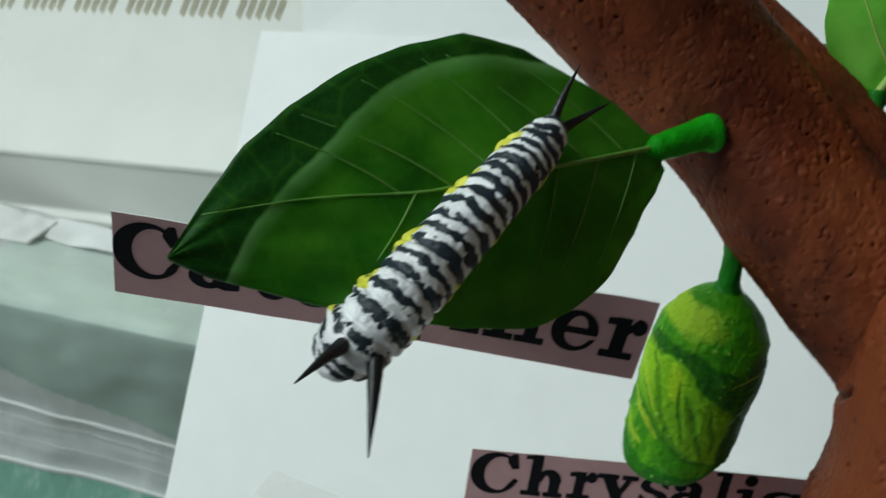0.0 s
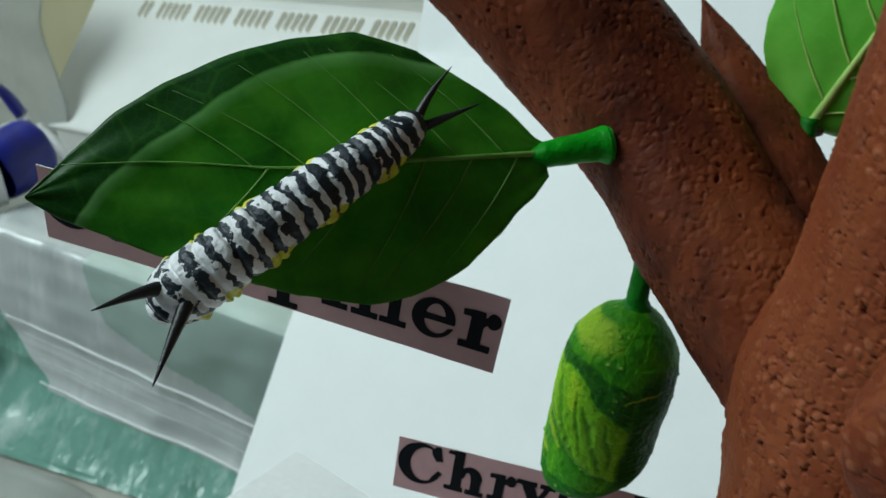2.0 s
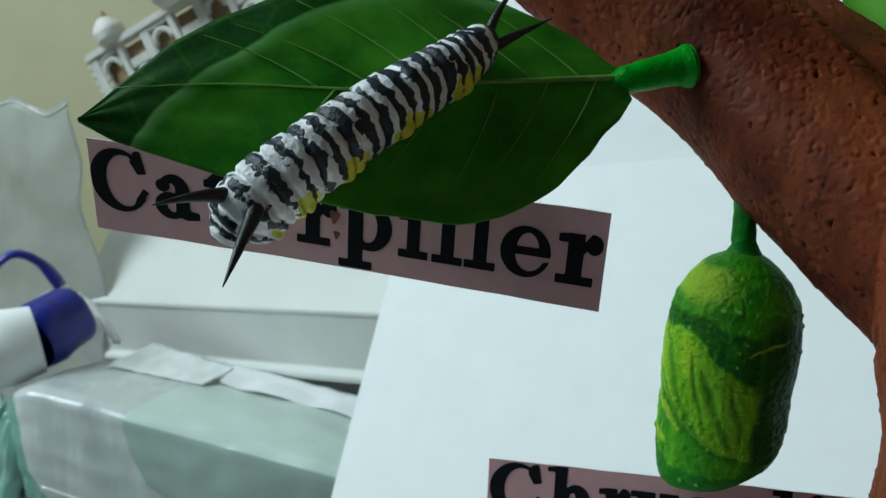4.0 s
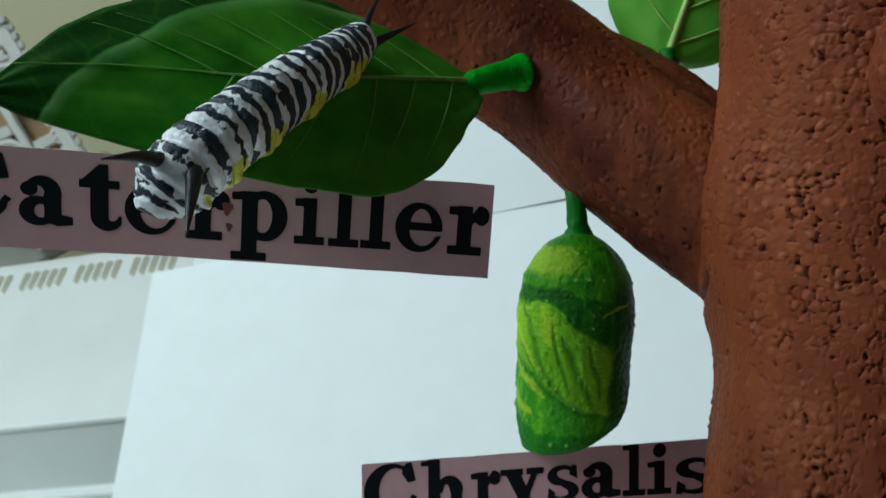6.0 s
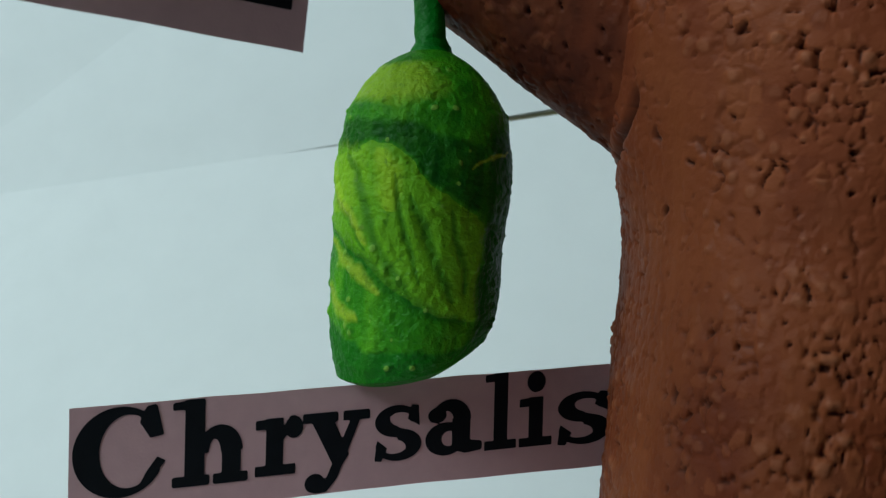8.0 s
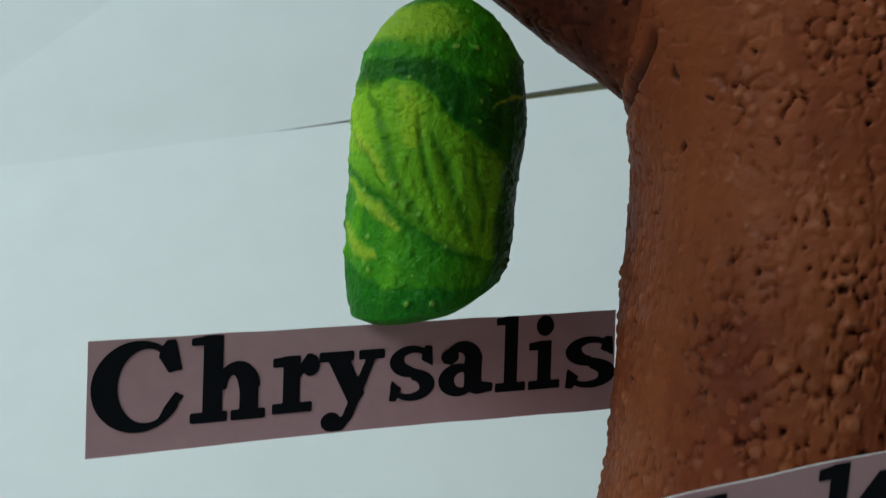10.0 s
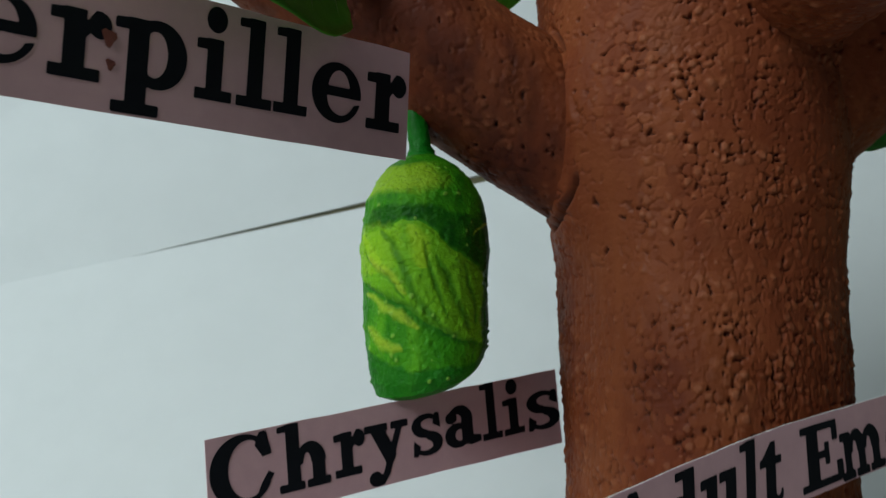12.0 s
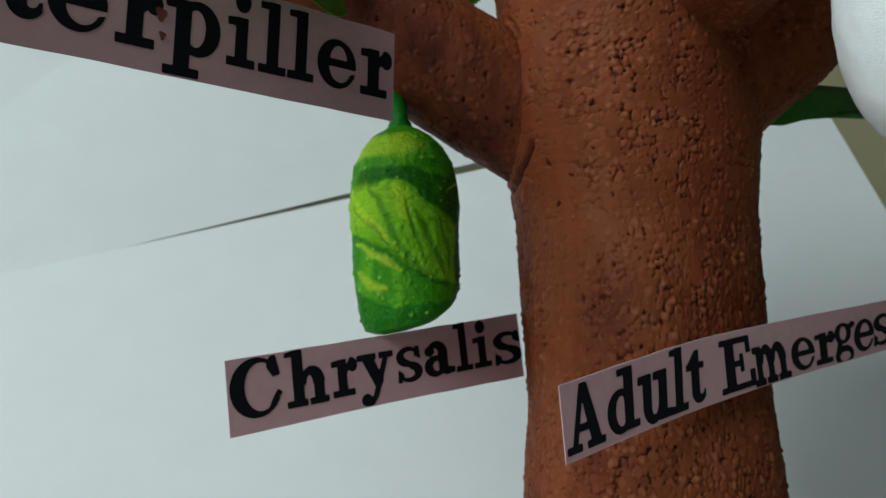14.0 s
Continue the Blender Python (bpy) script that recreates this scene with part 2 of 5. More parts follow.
PACK_GREEN = plain("grey_green_pack_film", (0.36, 0.46, 0.42), 0.22, 0.08, 16, 0.0004)
PACK_TEAL = crumpled_film("teal_pack_film", (0.110, 0.240, 0.190), (0.180, 0.360, 0.295), (0.46, 0.60, 0.55))
MILKY = film("milky_film", (0.54, 0.56, 0.53), 0.50)
BAG_SEAM = plain("bag_seam_film", (0.56, 0.58, 0.55), 0.3, 0.1, 40, 0.0002)
WALL = plain("cream_wall_paint", (0.50, 0.46, 0.29), 0.85, 0.05, 12, 0.0006)
ROOM = plain("grey_wall_paint", (0.075, 0.078, 0.078), 0.85, 0.05, 8, 0.0006)
FLOOR = plain("grey_floor", (0.32, 0.31, 0.29), 0.5, 0.15, 6, 0.0004)
TABLE = plain("grey_beige_table_cover", (0.36, 0.35, 0.31), 0.45, 0.25, 20, 0.0004)


# ---------------------------------------------------------------- mesh helpers
def mesh_ob(name, bm, material, parent=None, label="", smooth=True):
    me = bpy.data.meshes.new(name)
    bmesh.ops.recalc_face_normals(bm, faces=bm.faces)
    bm.to_mesh(me)
    bm.free()
    for m in material if isinstance(material, (list, tuple)) else (material,):
        me.materials.append(m)
    for p in me.polygons:
        p.use_smooth = smooth
    ob = new(name, me)
    ob.parent = parent
    if label:
        ob["label"] = label
    return ob


def part(name, bm, material, parent, label="", smooth=True):
    return mesh_ob(name, bm, material, parent, label, smooth)


def thing(name, at, label, category, group="", kind=""):
    ob = new(name)
    ob.empty_display_size = 0.02
    ob.location = at
    return tagged(ob, label, category, group, kind)


def settle(ob, parent):
    """Keep a mesh that was modelled in world space where it is, under a thing that stands elsewhere."""
    ob.parent = parent
    ob.matrix_parent_inverse = Matrix.Translation(parent.location).inverted()
    return ob


def spline(points, n):
    """Catmull-Rom through the points: n samples."""
    p = [Vector(q) for q in points]
    p = [p[0] * 2 - p[1], *p, p[-1] * 2 - p[-2]]
    out = []
    for i in range(n):
        t = i / (n - 1) * (len(p) - 3)
        k = min(int(t), len(p) - 4)
        t -= k
        a, b, c, d = p[k:k + 4]
        out.append(0.5 * ((2 * b) + (c - a) * t + (2 * a - 5 * b + 4 * c - d) * t * t + (3 * b - a - 3 * c + d) * t ** 3))
    return out


def sweep(bm, pts, radii, sides=16, shape=None, up=Vector((0, 0, 1))):
    """A closed tube along the points. shape(i, angle) scales the radius."""
    rings = []
    for i, p in enumerate(pts):
        d = (pts[min(i + 1, len(pts) - 1)] - pts[max(i - 1, 0)]).normalized()
        x = d.cross(up).normalized()
        y = x.cross(d)
        ring = []
        for j in range(sides):
            a = 2 * math.pi * j / sides
            r = radii[i] * (shape(i, a) if shape else 1)
            ring.append(bm.verts.new(p + (x * math.sin(a) + y * math.cos(a)) * r))
        rings.append(ring)
    for a, b in zip(rings, rings[1:]):
        for j in range(sides):
            bm.faces.new((a[j], a[(j + 1) % sides], b[(j + 1) % sides], b[j]))
    bm.faces.new(rings[0][::-1])
    bm.faces.new(rings[-1])


def tube(points, radii, n=24, sides=14, shape=None, up=Vector((0, 0, 1))):
    bm = bmesh.new()
    pts = spline(points, n)
    rr = [float(np.interp(i / (n - 1), np.linspace(0, 1, len(radii)), radii)) for i in range(n)]
    sweep(bm, pts, rr, sides, shape, up)
    return bm


def box(bm, lo, hi, bevel=0.0, m=None):
    lo, hi = Vector(lo), Vector(hi)
    made = bmesh.ops.create_cube(bm, size=1)["verts"]
    for v in made:
        v.co = Vector([(lo[i] + hi[i]) / 2 + v.co[i] * (hi[i] - lo[i]) for i in range(3)])
    if bevel:
        edges = list({e for v in made for e in v.link_edges})
        made = list({v for f in bmesh.ops.bevel(bm, geom=edges, offset=bevel, segments=2, affect="EDGES")["faces"] for v in f.verts} | {v for v in made if v.is_valid})
    if m:
        for v in made:
            v.co = m @ v.co
    return made


def boxed(lo, hi, bevel=0.0, m=None):
    bm = bmesh.new()
    box(bm, lo, hi, bevel, m)
    return bm


def slab(corners, thick, normal, nu=1, nv=1, bend=None):
    """A thick sheet between four corners (bottom left, bottom right, top right, top left)."""
    bl, br, tr, tl = [Vector(c) for c in corners]
    n = Vector(normal).normalized() * thick
    bm = bmesh.new()
    grid = {}
    for k in (0, 1):
        for i in range(nu + 1):
            for j in range(nv + 1):
                u, v = i / nu, j / nv
                p = (bl * (1 - u) + br * u) * (1 - v) + (tl * (1 - u) + tr * u) * v
                if bend:
                    p = p + bend(u, v)
                grid[k, i, j] = bm.verts.new(p - n * k)
    for k in (0, 1):
        for i in range(nu):
            for j in range(nv):
                bm.faces.new([grid[k, i + a, j + b] for a, b in ((0, 0), (1, 0), (1, 1), (0, 1))])
    rim = [(i, 0) for i in range(nu)] + [(nu, j) for j in range(nv)] + [(i, nv) for i in range(nu, 0, -1)] + [(0, j) for j in range(nv, 0, -1)]
    for a, b in zip(rim, rim[1:] + rim[:1]):
        bm.faces.new((grid[(0, *a)], grid[(0, *b)], grid[(1, *b)], grid[(1, *a)]))
    return bm


# ---------------------------------------------------------------- the room
X0, X1, Y0, Y1, ZF, ZC, ZT = -1.40, 1.80, -2.40, 1.02, -0.94, 1.70, -0.19


def wall(name, lo, hi, material, label):
    return tagged(mesh_ob(name, boxed(lo, hi), material, smooth=False), label, "wall", kind="structure")


tagged(mesh_ob("floor", boxed((X0, Y0, ZF - 0.1), (X1, Y1, ZF)), FLOOR, smooth=False), "grey floor of the room", "floor", kind="structure")
tagged(mesh_ob("ceiling", boxed((X0, Y0, ZC), (X1, Y1, ZC + 0.1)), ROOM, smooth=False), "dark grey ceiling of the room", "ceiling", kind="structure")
wall("wall_north", (X0, Y1, ZF), (X1, Y1 + 0.15, ZC), WALL, "cream painted wall behind the table")
wall("wall_east", (X1, Y0, ZF), (X1 + 0.15, Y1, ZC), WALL, "cream painted wall of the room")


def holed_wall(name, axis, at, a0, a1, h0, h1, label):
    """A wall 15 cm thick with one opening a0..a1 wide and h0..h1 high."""
    bm = bmesh.new()
    lo, hi = (Y0, Y1) if axis == "x" else (X0, X1)
    for s0, s1, z0, z1 in ((lo, a0, ZF, ZC), (a1, hi, ZF, ZC), (a0, a1, ZF, h0), (a0, a1, h1, ZC)):
        if s1 - s0 > 1e-4 and z1 - z0 > 1e-4:
            if axis == "x":
                box(bm, (at - 0.15, s0, z0), (at, s1, z1))
            else:
                box(bm, (s0, at - 0.15, z0), (s1, at, z1))
    return tagged(mesh_ob(name, bm, ROOM, smooth=False), label, "wall", kind="structure")


holed_wall("wall_west", "x", X0, -0.62, 0.60, 0.60, 1.66, "dark grey wall with a wide window opening")
# unseen wall; its opening is made up to go with the fill lamp
holed_wall("wall_south", "y", Y0, -0.15, 0.75, ZF, 1.14, "unseen dark grey wall, open behind the fill lamp")

table = thing("table", (0.1, 0.35, ZF), "table with a grey-beige cover that carries the model and papers", "table")
settle(part("tabletop", boxed((-1.0, -0.25, ZT - 0.03), (1.2, 0.95, ZT), 0.004), TABLE, None), table)
for lx in (-0.95, 1.15):
    for ly in (-0.2, 0.9):
        settle(part("leg", boxed((lx - 0.03, ly - 0.03, ZF), (lx + 0.03, ly + 0.03, ZT - 0.03), 0.003), TABLE, None), table)

# ---------------------------------------------------------------- white boards behind the tree
T = Vector((0.891, -0.404, 0.206)).normalized()
L = Vector((-0.026, -0.607, -0.794)).normalized()
TL = Vector((-0.110, 0.632, 0.136))
NA = L.cross(T).normalized()
if NA.y > 0:
    NA = -NA


tagged(mesh_ob("card_sheet", slab((TL + L * 0.405, TL + T * 0.664 + L * 0.405, TL + T * 0.772 + L * 0.0045, TL), 0.0025, NA, 1, 1), CARD, smooth=False),
       "large white card sheet leaning behind the model tree", "card sheet")
tagged(mesh_ob("upright_card", slab(((-0.079, 0.6230, 0.1378), (0.550, 0.3385, 0.2960), (0.430, 0.515, 0.600), (-0.135, 0.780, 0.600)), 0.003, (-0.41, -0.85, 0.30), 1, 1), CARD, smooth=False),
       "upright white card above the leaning sheet", "card sheet")

# ---------------------------------------------------------------- the base and its box
E1, E2, BC = Vector((0.937, -0.35, 0)).normalized(), Vector((-0.35, -0.937, 0)).normalized(), Vector((-0.037, 0.316, 0))
base_m = Matrix((( E1.x, E2.x, 0, BC.x), (E1.y, E2.y, 0, BC.y), (0, 0, 1, 0), (0, 0, 0, 1)))
tagged(mesh_ob("foam_board", boxed((0, 0, 0.0), (0.30, 0.30, 0.020), 0.002, base_m), FOAM, smooth=False), "white foam board under the model tree", "foam board")
tagged(mesh_ob("carton", boxed((0.05, 0.10, ZT), (0.20, 0.27, 0.0), 0.003, base_m), PAPER, smooth=False), "white carton under the foam board", "box")

# ---------------------------------------------------------------- the foam tree
def hashed(i, j, k, seed):
    """Repeatable values in 0..1 for whole-number lattice places."""
    i, j, k = (np.asarray(q).astype(np.int64) for q in (i, j, k))
    h = (i * 73856093 ^ j * 19349663 ^ k * 83492791 ^ int(seed) * 26544357) & 0xFFFFFFFF
    for _ in range(2):
        h = ((h ^ (h >> 16)) * 0x45D9F3B) & 0xFFFFFFFF
    return (h ^ (h >> 16)) / 4294967296.0


TURNED = np.array(Matrix.Rotation(0.7, 3, Vector((1, 2, 0.6))))


def soft_noise(p, size, seed):
    """Smooth noise in 0..1 with features of that size, at the rows of p."""
    q = p @ TURNED / size
    f = np.floor(q)
    t = q - f
    t = t * t * (3 - 2 * t)
    out = 0.0
    for a in (0, 1):
        for b in (0, 1):
            for c in (0, 1):
                w = (t[:, 0] if a else 1 - t[:, 0]) * (t[:, 1] if b else 1 - t[:, 1]) * (t[:, 2] if c else 1 - t[:, 2])
                out = out + w * hashed(f[:, 0] + a, f[:, 1] + b, f[:, 2] + c, seed)
    return out


def foam_cells(p, size, seed):
    """Distances to the three nearest bead centres, in bead sizes, and two random numbers of the nearest bead."""
    q = p / size
    f = np.floor(q)
    n = len(p)
    d1, d2, d3, r1, r2 = np.full(n, 9.0), np.full(n, 9.0), np.full(n, 9.0), np.zeros(n), np.zeros(n)
    for a in (-1, 0, 1):
        for b in (-1, 0, 1):
            for c in (-1, 0, 1):
                i, j, k = f[:, 0] + a, f[:, 1] + b, f[:, 2] + c
                dx, dy, dz = (0.15 + 0.7 * hashed(i, j, k, seed + e) for e in (0, 1, 2))
                d = np.sqrt((i + dx - q[:, 0]) ** 2 + (j + dy - q[:, 1]) ** 2 + (k + dz - q[:, 2]) ** 2)
                near = d < d1
                d3 = np.where(d < d2, d2, np.minimum(d3, d))
                d2 = np.where(near, d1, np.minimum(d2, d))
                r1, r2 = np.where(near, hashed(i, j, k, seed + 3), r1), np.where(near, hashed(i, j, k, seed + 4), r2)
                d1 = np.where(near, d, d1)
    return d1, d2, d3, r1, r2


def ease(x, lo, hi):
    t = np.clip((x - lo) / (hi - lo), 0, 1)
    return t * t * (3 - 2 * t)


def foam_limb(name, points, radii, seed, step=0.0005, joints=(), lumps=0.0011, rough=1.0, up=(0, 0, 1), swell=(), square=None, paint=None, torn=0.0, beady=-1.0):
    """A limb of moulded foam: carved lumps, proud beads, creases and open pits, all in the mesh.
    joints: axis points and radius of limbs that are glued on, round which a groove runs; beady: the height under which the beads show most."""
    path = spline(points, 200)
    length = sum((q - p).length for p, q in zip(path, path[1:]))
    n, m = int(length / step), int(2 * math.pi * max(radii) / step)
    path = np.array([tuple(p) for p in spline(points, n)])
    rr = np.interp(np.linspace(0, 1, n), np.linspace(0, 1, len(radii)), radii)
    d = np.gradient(path, axis=0)
    d /= np.linalg.norm(d, axis=1)[:, None]
    x = np.cross(d, np.array(up))
    x /= np.linalg.norm(x, axis=1)[:, None]
    y = np.cross(x, d)
    ang = np.linspace(0, 2 * math.pi, m, endpoint=False)
    nrm = (x[:, None] * np.sin(ang)[None, :, None] + y[:, None] * np.cos(ang)[None, :, None]).reshape(-1, 3)
    p = np.repeat(path, m, 0) + nrm * np.repeat(rr, m)[:, None]
    form = (soft_noise(p, 0.030, seed) - 0.5) * 2 * lumps + (soft_noise(p, 0.012, seed + 7) - 0.5) * lumps * 0.6
    if square:
        a = np.tile(ang, n) - radians(square[0])
        form = form + np.repeat(rr, m) * square[1] * ((np.abs(np.cos(a)) ** 3 + np.abs(np.sin(a)) ** 3) ** (-1 / 3) - 1.11)
    for at, high, spread in swell:
        form = form + high * np.exp(-(np.linalg.norm(p - np.array(at), axis=1) / spread) ** 2)
    wide = 0.6 * soft_noise(p, 0.018, seed + 11) + 0.4 * soft_noise(p, 0.006, seed + 12)
    patch = (0.46 + 0.54 * ease(wide, 0.43, 0.60)) * rough
    patch *= 1 - 0.5 * ease(-nrm[:, 0], 0.93, 0.995)
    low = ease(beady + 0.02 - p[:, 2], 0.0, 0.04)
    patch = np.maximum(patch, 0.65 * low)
    warp = np.stack([soft_noise(p, 0.0016, seed + 20 + k) for k in range(3)], 1) - 0.5
    d1, d2, d3, r1, r2 = foam_cells(p + 0.0007 * warp, 0.0024, seed)
    small = soft_noise(p, 0.0034, seed + 15)
    # flat-cut beads with creases between them, some proud, some sunk
    crease = ease(0.11 - (d2 - d1), 0.0, 0.10) * ease(small, 0.34, 0.56)
    corner = ease(0.20 - (d3 - d1), 0.0, 0.12) * ease(soft_noise(p, 0.0030, seed + 17) + 0.04 * low, 0.50, 0.64)
    proud = ease(0.48 - d1, 0.0, 0.20) * (r1 > 0.58) * (0.35 + 0.65 * r2)
    relief = patch * (0.00014 * (r2 - 0.5) * ease(d2 - d1, 0.0, 0.2) + 0.00044 * proud - (0.00046 + 0.00008 * low) * crease)
    # small open pits, most of them single
    e1, e2, e3, q1, q2 = foam_cells((p + 0.0018 * warp) * np.array((1.2, 1.2, 0.75)), 0.0026, seed + 50)
    dense = 0.24 + 0.24 * ease(soft_noise(p, 0.011, seed + 16), 0.35, 0.7)
    dense = dense + torn * np.repeat(ease(0.20 - np.linspace(0, 1, n), 0.0, 0.08), m) * ease(soft_noise(p, 0.008, seed + 60), 0.4, 0.6)
    pit = ease(0.10 + 0.17 * q2 - e1, 0.0, 0.08) * (q1 < dense * (0.25 + 0.75 * rough))
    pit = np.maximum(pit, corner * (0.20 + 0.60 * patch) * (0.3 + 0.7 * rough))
    relief -= 0.0013 * pit
    g1, g2, g3, h1, h2 = foam_cells(p + 0.0005 * warp, 0.0015, seed + 70)
    nub = ease(0.42 - g1, 0.0, 0.22) * (h1 > 0.90) * (0.3 + 0.7 * rough)
    relief += 0.00026 * nub
    relief += 0.00013 * (soft_noise(p, 0.0011, seed + 41) - 0.5) + 0.0002 * (soft_noise(p, 0.004, seed + 42) - 0.5)
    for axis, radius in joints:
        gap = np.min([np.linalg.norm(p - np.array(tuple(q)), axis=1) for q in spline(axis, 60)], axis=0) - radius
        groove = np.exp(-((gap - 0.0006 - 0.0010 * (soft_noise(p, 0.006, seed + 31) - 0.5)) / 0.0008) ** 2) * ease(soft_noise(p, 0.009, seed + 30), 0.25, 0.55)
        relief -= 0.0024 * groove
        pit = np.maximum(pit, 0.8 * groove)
    # creases go into the pit mask too, which colours their shade
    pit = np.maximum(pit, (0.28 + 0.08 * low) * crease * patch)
    p = p + nrm * (form + relief)[:, None]
    idx = np.arange(n * m).reshape(n, m)
    quads = np.stack([idx[:-1], np.roll(idx, -1, 1)[:-1], np.roll(idx, -1, 1)[1:], idx[1:]], -1).reshape(-1, 4)
    ends = np.array([path[0], path[-1]])
    verts = np.vstack([p, ends])
    tris = [(int(a), int(b), n * m) for a, b in zip(np.roll(idx[0], -1), idx[0])] + [(int(a), int(b), n * m + 1) for a, b in zip(idx[-1], np.roll(idx[-1], -1))]
    me = bpy.data.meshes.new(name)
    me.from_pydata(verts.tolist(), [], quads.tolist() + tris)
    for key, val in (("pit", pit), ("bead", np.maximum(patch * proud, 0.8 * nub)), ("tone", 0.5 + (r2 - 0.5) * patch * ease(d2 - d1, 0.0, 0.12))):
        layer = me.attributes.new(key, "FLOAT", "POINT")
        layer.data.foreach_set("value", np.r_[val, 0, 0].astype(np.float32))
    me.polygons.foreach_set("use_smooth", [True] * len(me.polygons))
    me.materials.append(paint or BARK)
    me.update()
    return new(name, me)


tree = thing("model_tree", (0.148, 0.167, 0.020), "reddish-brown painted foam tree model with forked branches", "model tree")


def wobble(seed, amount=0.05):
    def f(i, a):
        return 1 + amount * noise.noise(Vector((math.sin(a) * 1.3 + seed, math.cos(a) * 1.3, i * 0.23)))
    return f


trunk_line = [(0.146, 0.165, 0.018), (0.148, 0.166, 0.07), (0.1503, 0.167, 0.115), (0.1544, 0.1709, 0.165), (0.157, 0.172, 0.20), (0.160, 0.171, 0.235), (0.162, 0.169, 0.27), (0.165, 0.165, 0.33)]
trunk_r = [0.043, 0.0385, 0.0358, 0.0358, 0.0390, 0.0437, 0.0475, 0.050]
branch_line = [(0.142, 0.182, 0.1905), (0.107, 0.204, 0.2192), (0.078, 0.221, 0.2445), (0.041, 0.229, 0.270), (-0.005, 0.226, 0.301), (-0.050, 0.220, 0.330)]
side_line = [(0.160, 0.176, 0.196), (0.188, 0.150, 0.232), (0.220, 0.135, 0.258), (0.262, 0.118, 0.290)]
front_line = [(0.165, 0.160, 0.236), (0.149, 0.132, 0.2355), (0.137, 0.116, 0.233), (0.1315, 0.106, 0.231), (0.130, 0.103, 0.2305)]
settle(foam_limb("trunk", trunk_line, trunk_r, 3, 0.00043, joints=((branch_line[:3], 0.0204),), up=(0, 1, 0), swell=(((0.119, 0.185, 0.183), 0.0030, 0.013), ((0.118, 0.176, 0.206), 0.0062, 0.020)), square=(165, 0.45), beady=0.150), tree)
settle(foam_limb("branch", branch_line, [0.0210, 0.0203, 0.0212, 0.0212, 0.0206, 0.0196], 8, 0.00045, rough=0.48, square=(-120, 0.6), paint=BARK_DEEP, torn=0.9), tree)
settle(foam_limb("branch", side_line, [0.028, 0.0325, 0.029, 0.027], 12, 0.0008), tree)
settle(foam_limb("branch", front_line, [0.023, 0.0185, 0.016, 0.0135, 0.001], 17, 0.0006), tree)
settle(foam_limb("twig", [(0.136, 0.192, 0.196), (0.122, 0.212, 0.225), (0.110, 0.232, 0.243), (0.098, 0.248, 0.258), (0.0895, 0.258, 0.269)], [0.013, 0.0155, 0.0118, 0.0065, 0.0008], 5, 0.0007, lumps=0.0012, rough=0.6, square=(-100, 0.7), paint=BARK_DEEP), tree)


# ---------------------------------------------------------------- leaves
def egg(c, r, seed):
    bm = bmesh.new()
    bmesh.ops.create_icosphere(bm, subdivisions=5, radius=1)
    for v in bm.verts:
        d = v.co.normalized()
        v.co = Vector(c) + Vector((d.x * r[0], d.y * r[1], d.z * r[2])) * (1 + 0.02 * noise.noise(d * 5 + Vector((seed, 0, 0))))
    return bm


def leaf_mesh(frame_m, length, width, curl, rim, nu=56, nv=28, seed=0):
    """A thin blade; width(u, side) is its half width, rim(u, y) how far a point lies outside the inner margin."""
    bm = bmesh.new()
    lr = bm.verts.layers.float.new("rim")
    grid = []
    for i in range(nu + 1):
        us = 0.5 - 0.5 * math.cos(math.pi * i / nu)
        row = []
        for j in range(nv + 1):
            v = 2 * j / nv - 1
            y = v * width(us, v) * (1 + 0.012 * noise.noise(Vector((us * 22, v, seed))))
            z = curl(us, v) + 0.0008 * noise.noise(Vector((us * 7, v * 3, seed + 5)))
            q = bm.verts.new(frame_m @ Vector((us * length, y, z)))
            q[lr] = rim(us, y)
            row.append(q)
        grid.append(row)
    for r, t in zip(grid, grid[1:]):
        for j in range(nv):
            bm.faces.new((r[j], r[j + 1], t[j + 1], t[j]))
    bmesh.ops.remove_doubles(bm, verts=bm.verts, dist=1e-6)
    back = bmesh.ops.duplicate(bm, geom=list(bm.verts) + list(bm.edges) + list(bm.faces))["geom"]
    down = frame_m.col[2].xyz.normalized() * -0.0004
    for q in back:
        if isinstance(q, bmesh.types.BMVert):
            q.co += down
    bmesh.ops.bridge_loops(bm, edges=[e for e in bm.edges if len(e.link_faces) == 1])
    return bm


def veins(frame_m, length, width, curl, parent, pairs, thick, rib, reach=0.20, material=None, lift=0.00028):
    def at(u, v):
        w = width(u, v)
        return frame_m @ Vector((u * length, rib(u) * (1 - abs(v)) + v * w, curl(u, v) + lift + 0.00005))

    line = [at(0.005 + 0.93 * i / 12, 0.0) for i in range(13)]
    settle(part("midrib", tube(line, [thick * 3.0, thick * 2.2, thick * 1.3, thick * 0.7, thick * 0.4], 36, 6), material or VEIN, None, "pale green midrib"), parent)
    for k in range(pairs):
        for s in (-1, 1):
            u0 = 0.06 + 0.72 * (k + (0.3 if s > 0 else 0)) / pairs
            u1 = min(0.97, u0 + reach + 0.03 * math.sin(k * 2.1))
            y0, y1 = rib(u0), s * 0.88 * width(u1, s)
            if u0 > 0.66:
                continue
            pts = []
            for q in (0.0, 0.25, 0.5, 0.75, 1.0):
                u = u0 + (u1 - u0) * (0.75 * q + 0.25 * q * q)
                y = y0 + (y1 - y0) * q
                pts.append(frame_m @ Vector((u * length, y, curl(u, max(-1.0, min(1.0, y / max(width(u, s), 1e-5)))) + lift)))
            settle(part("vein", tube(pts, [thick * 0.85, thick * 0.6, thick * 0.12], 14, 6), material or VEIN, None), parent)


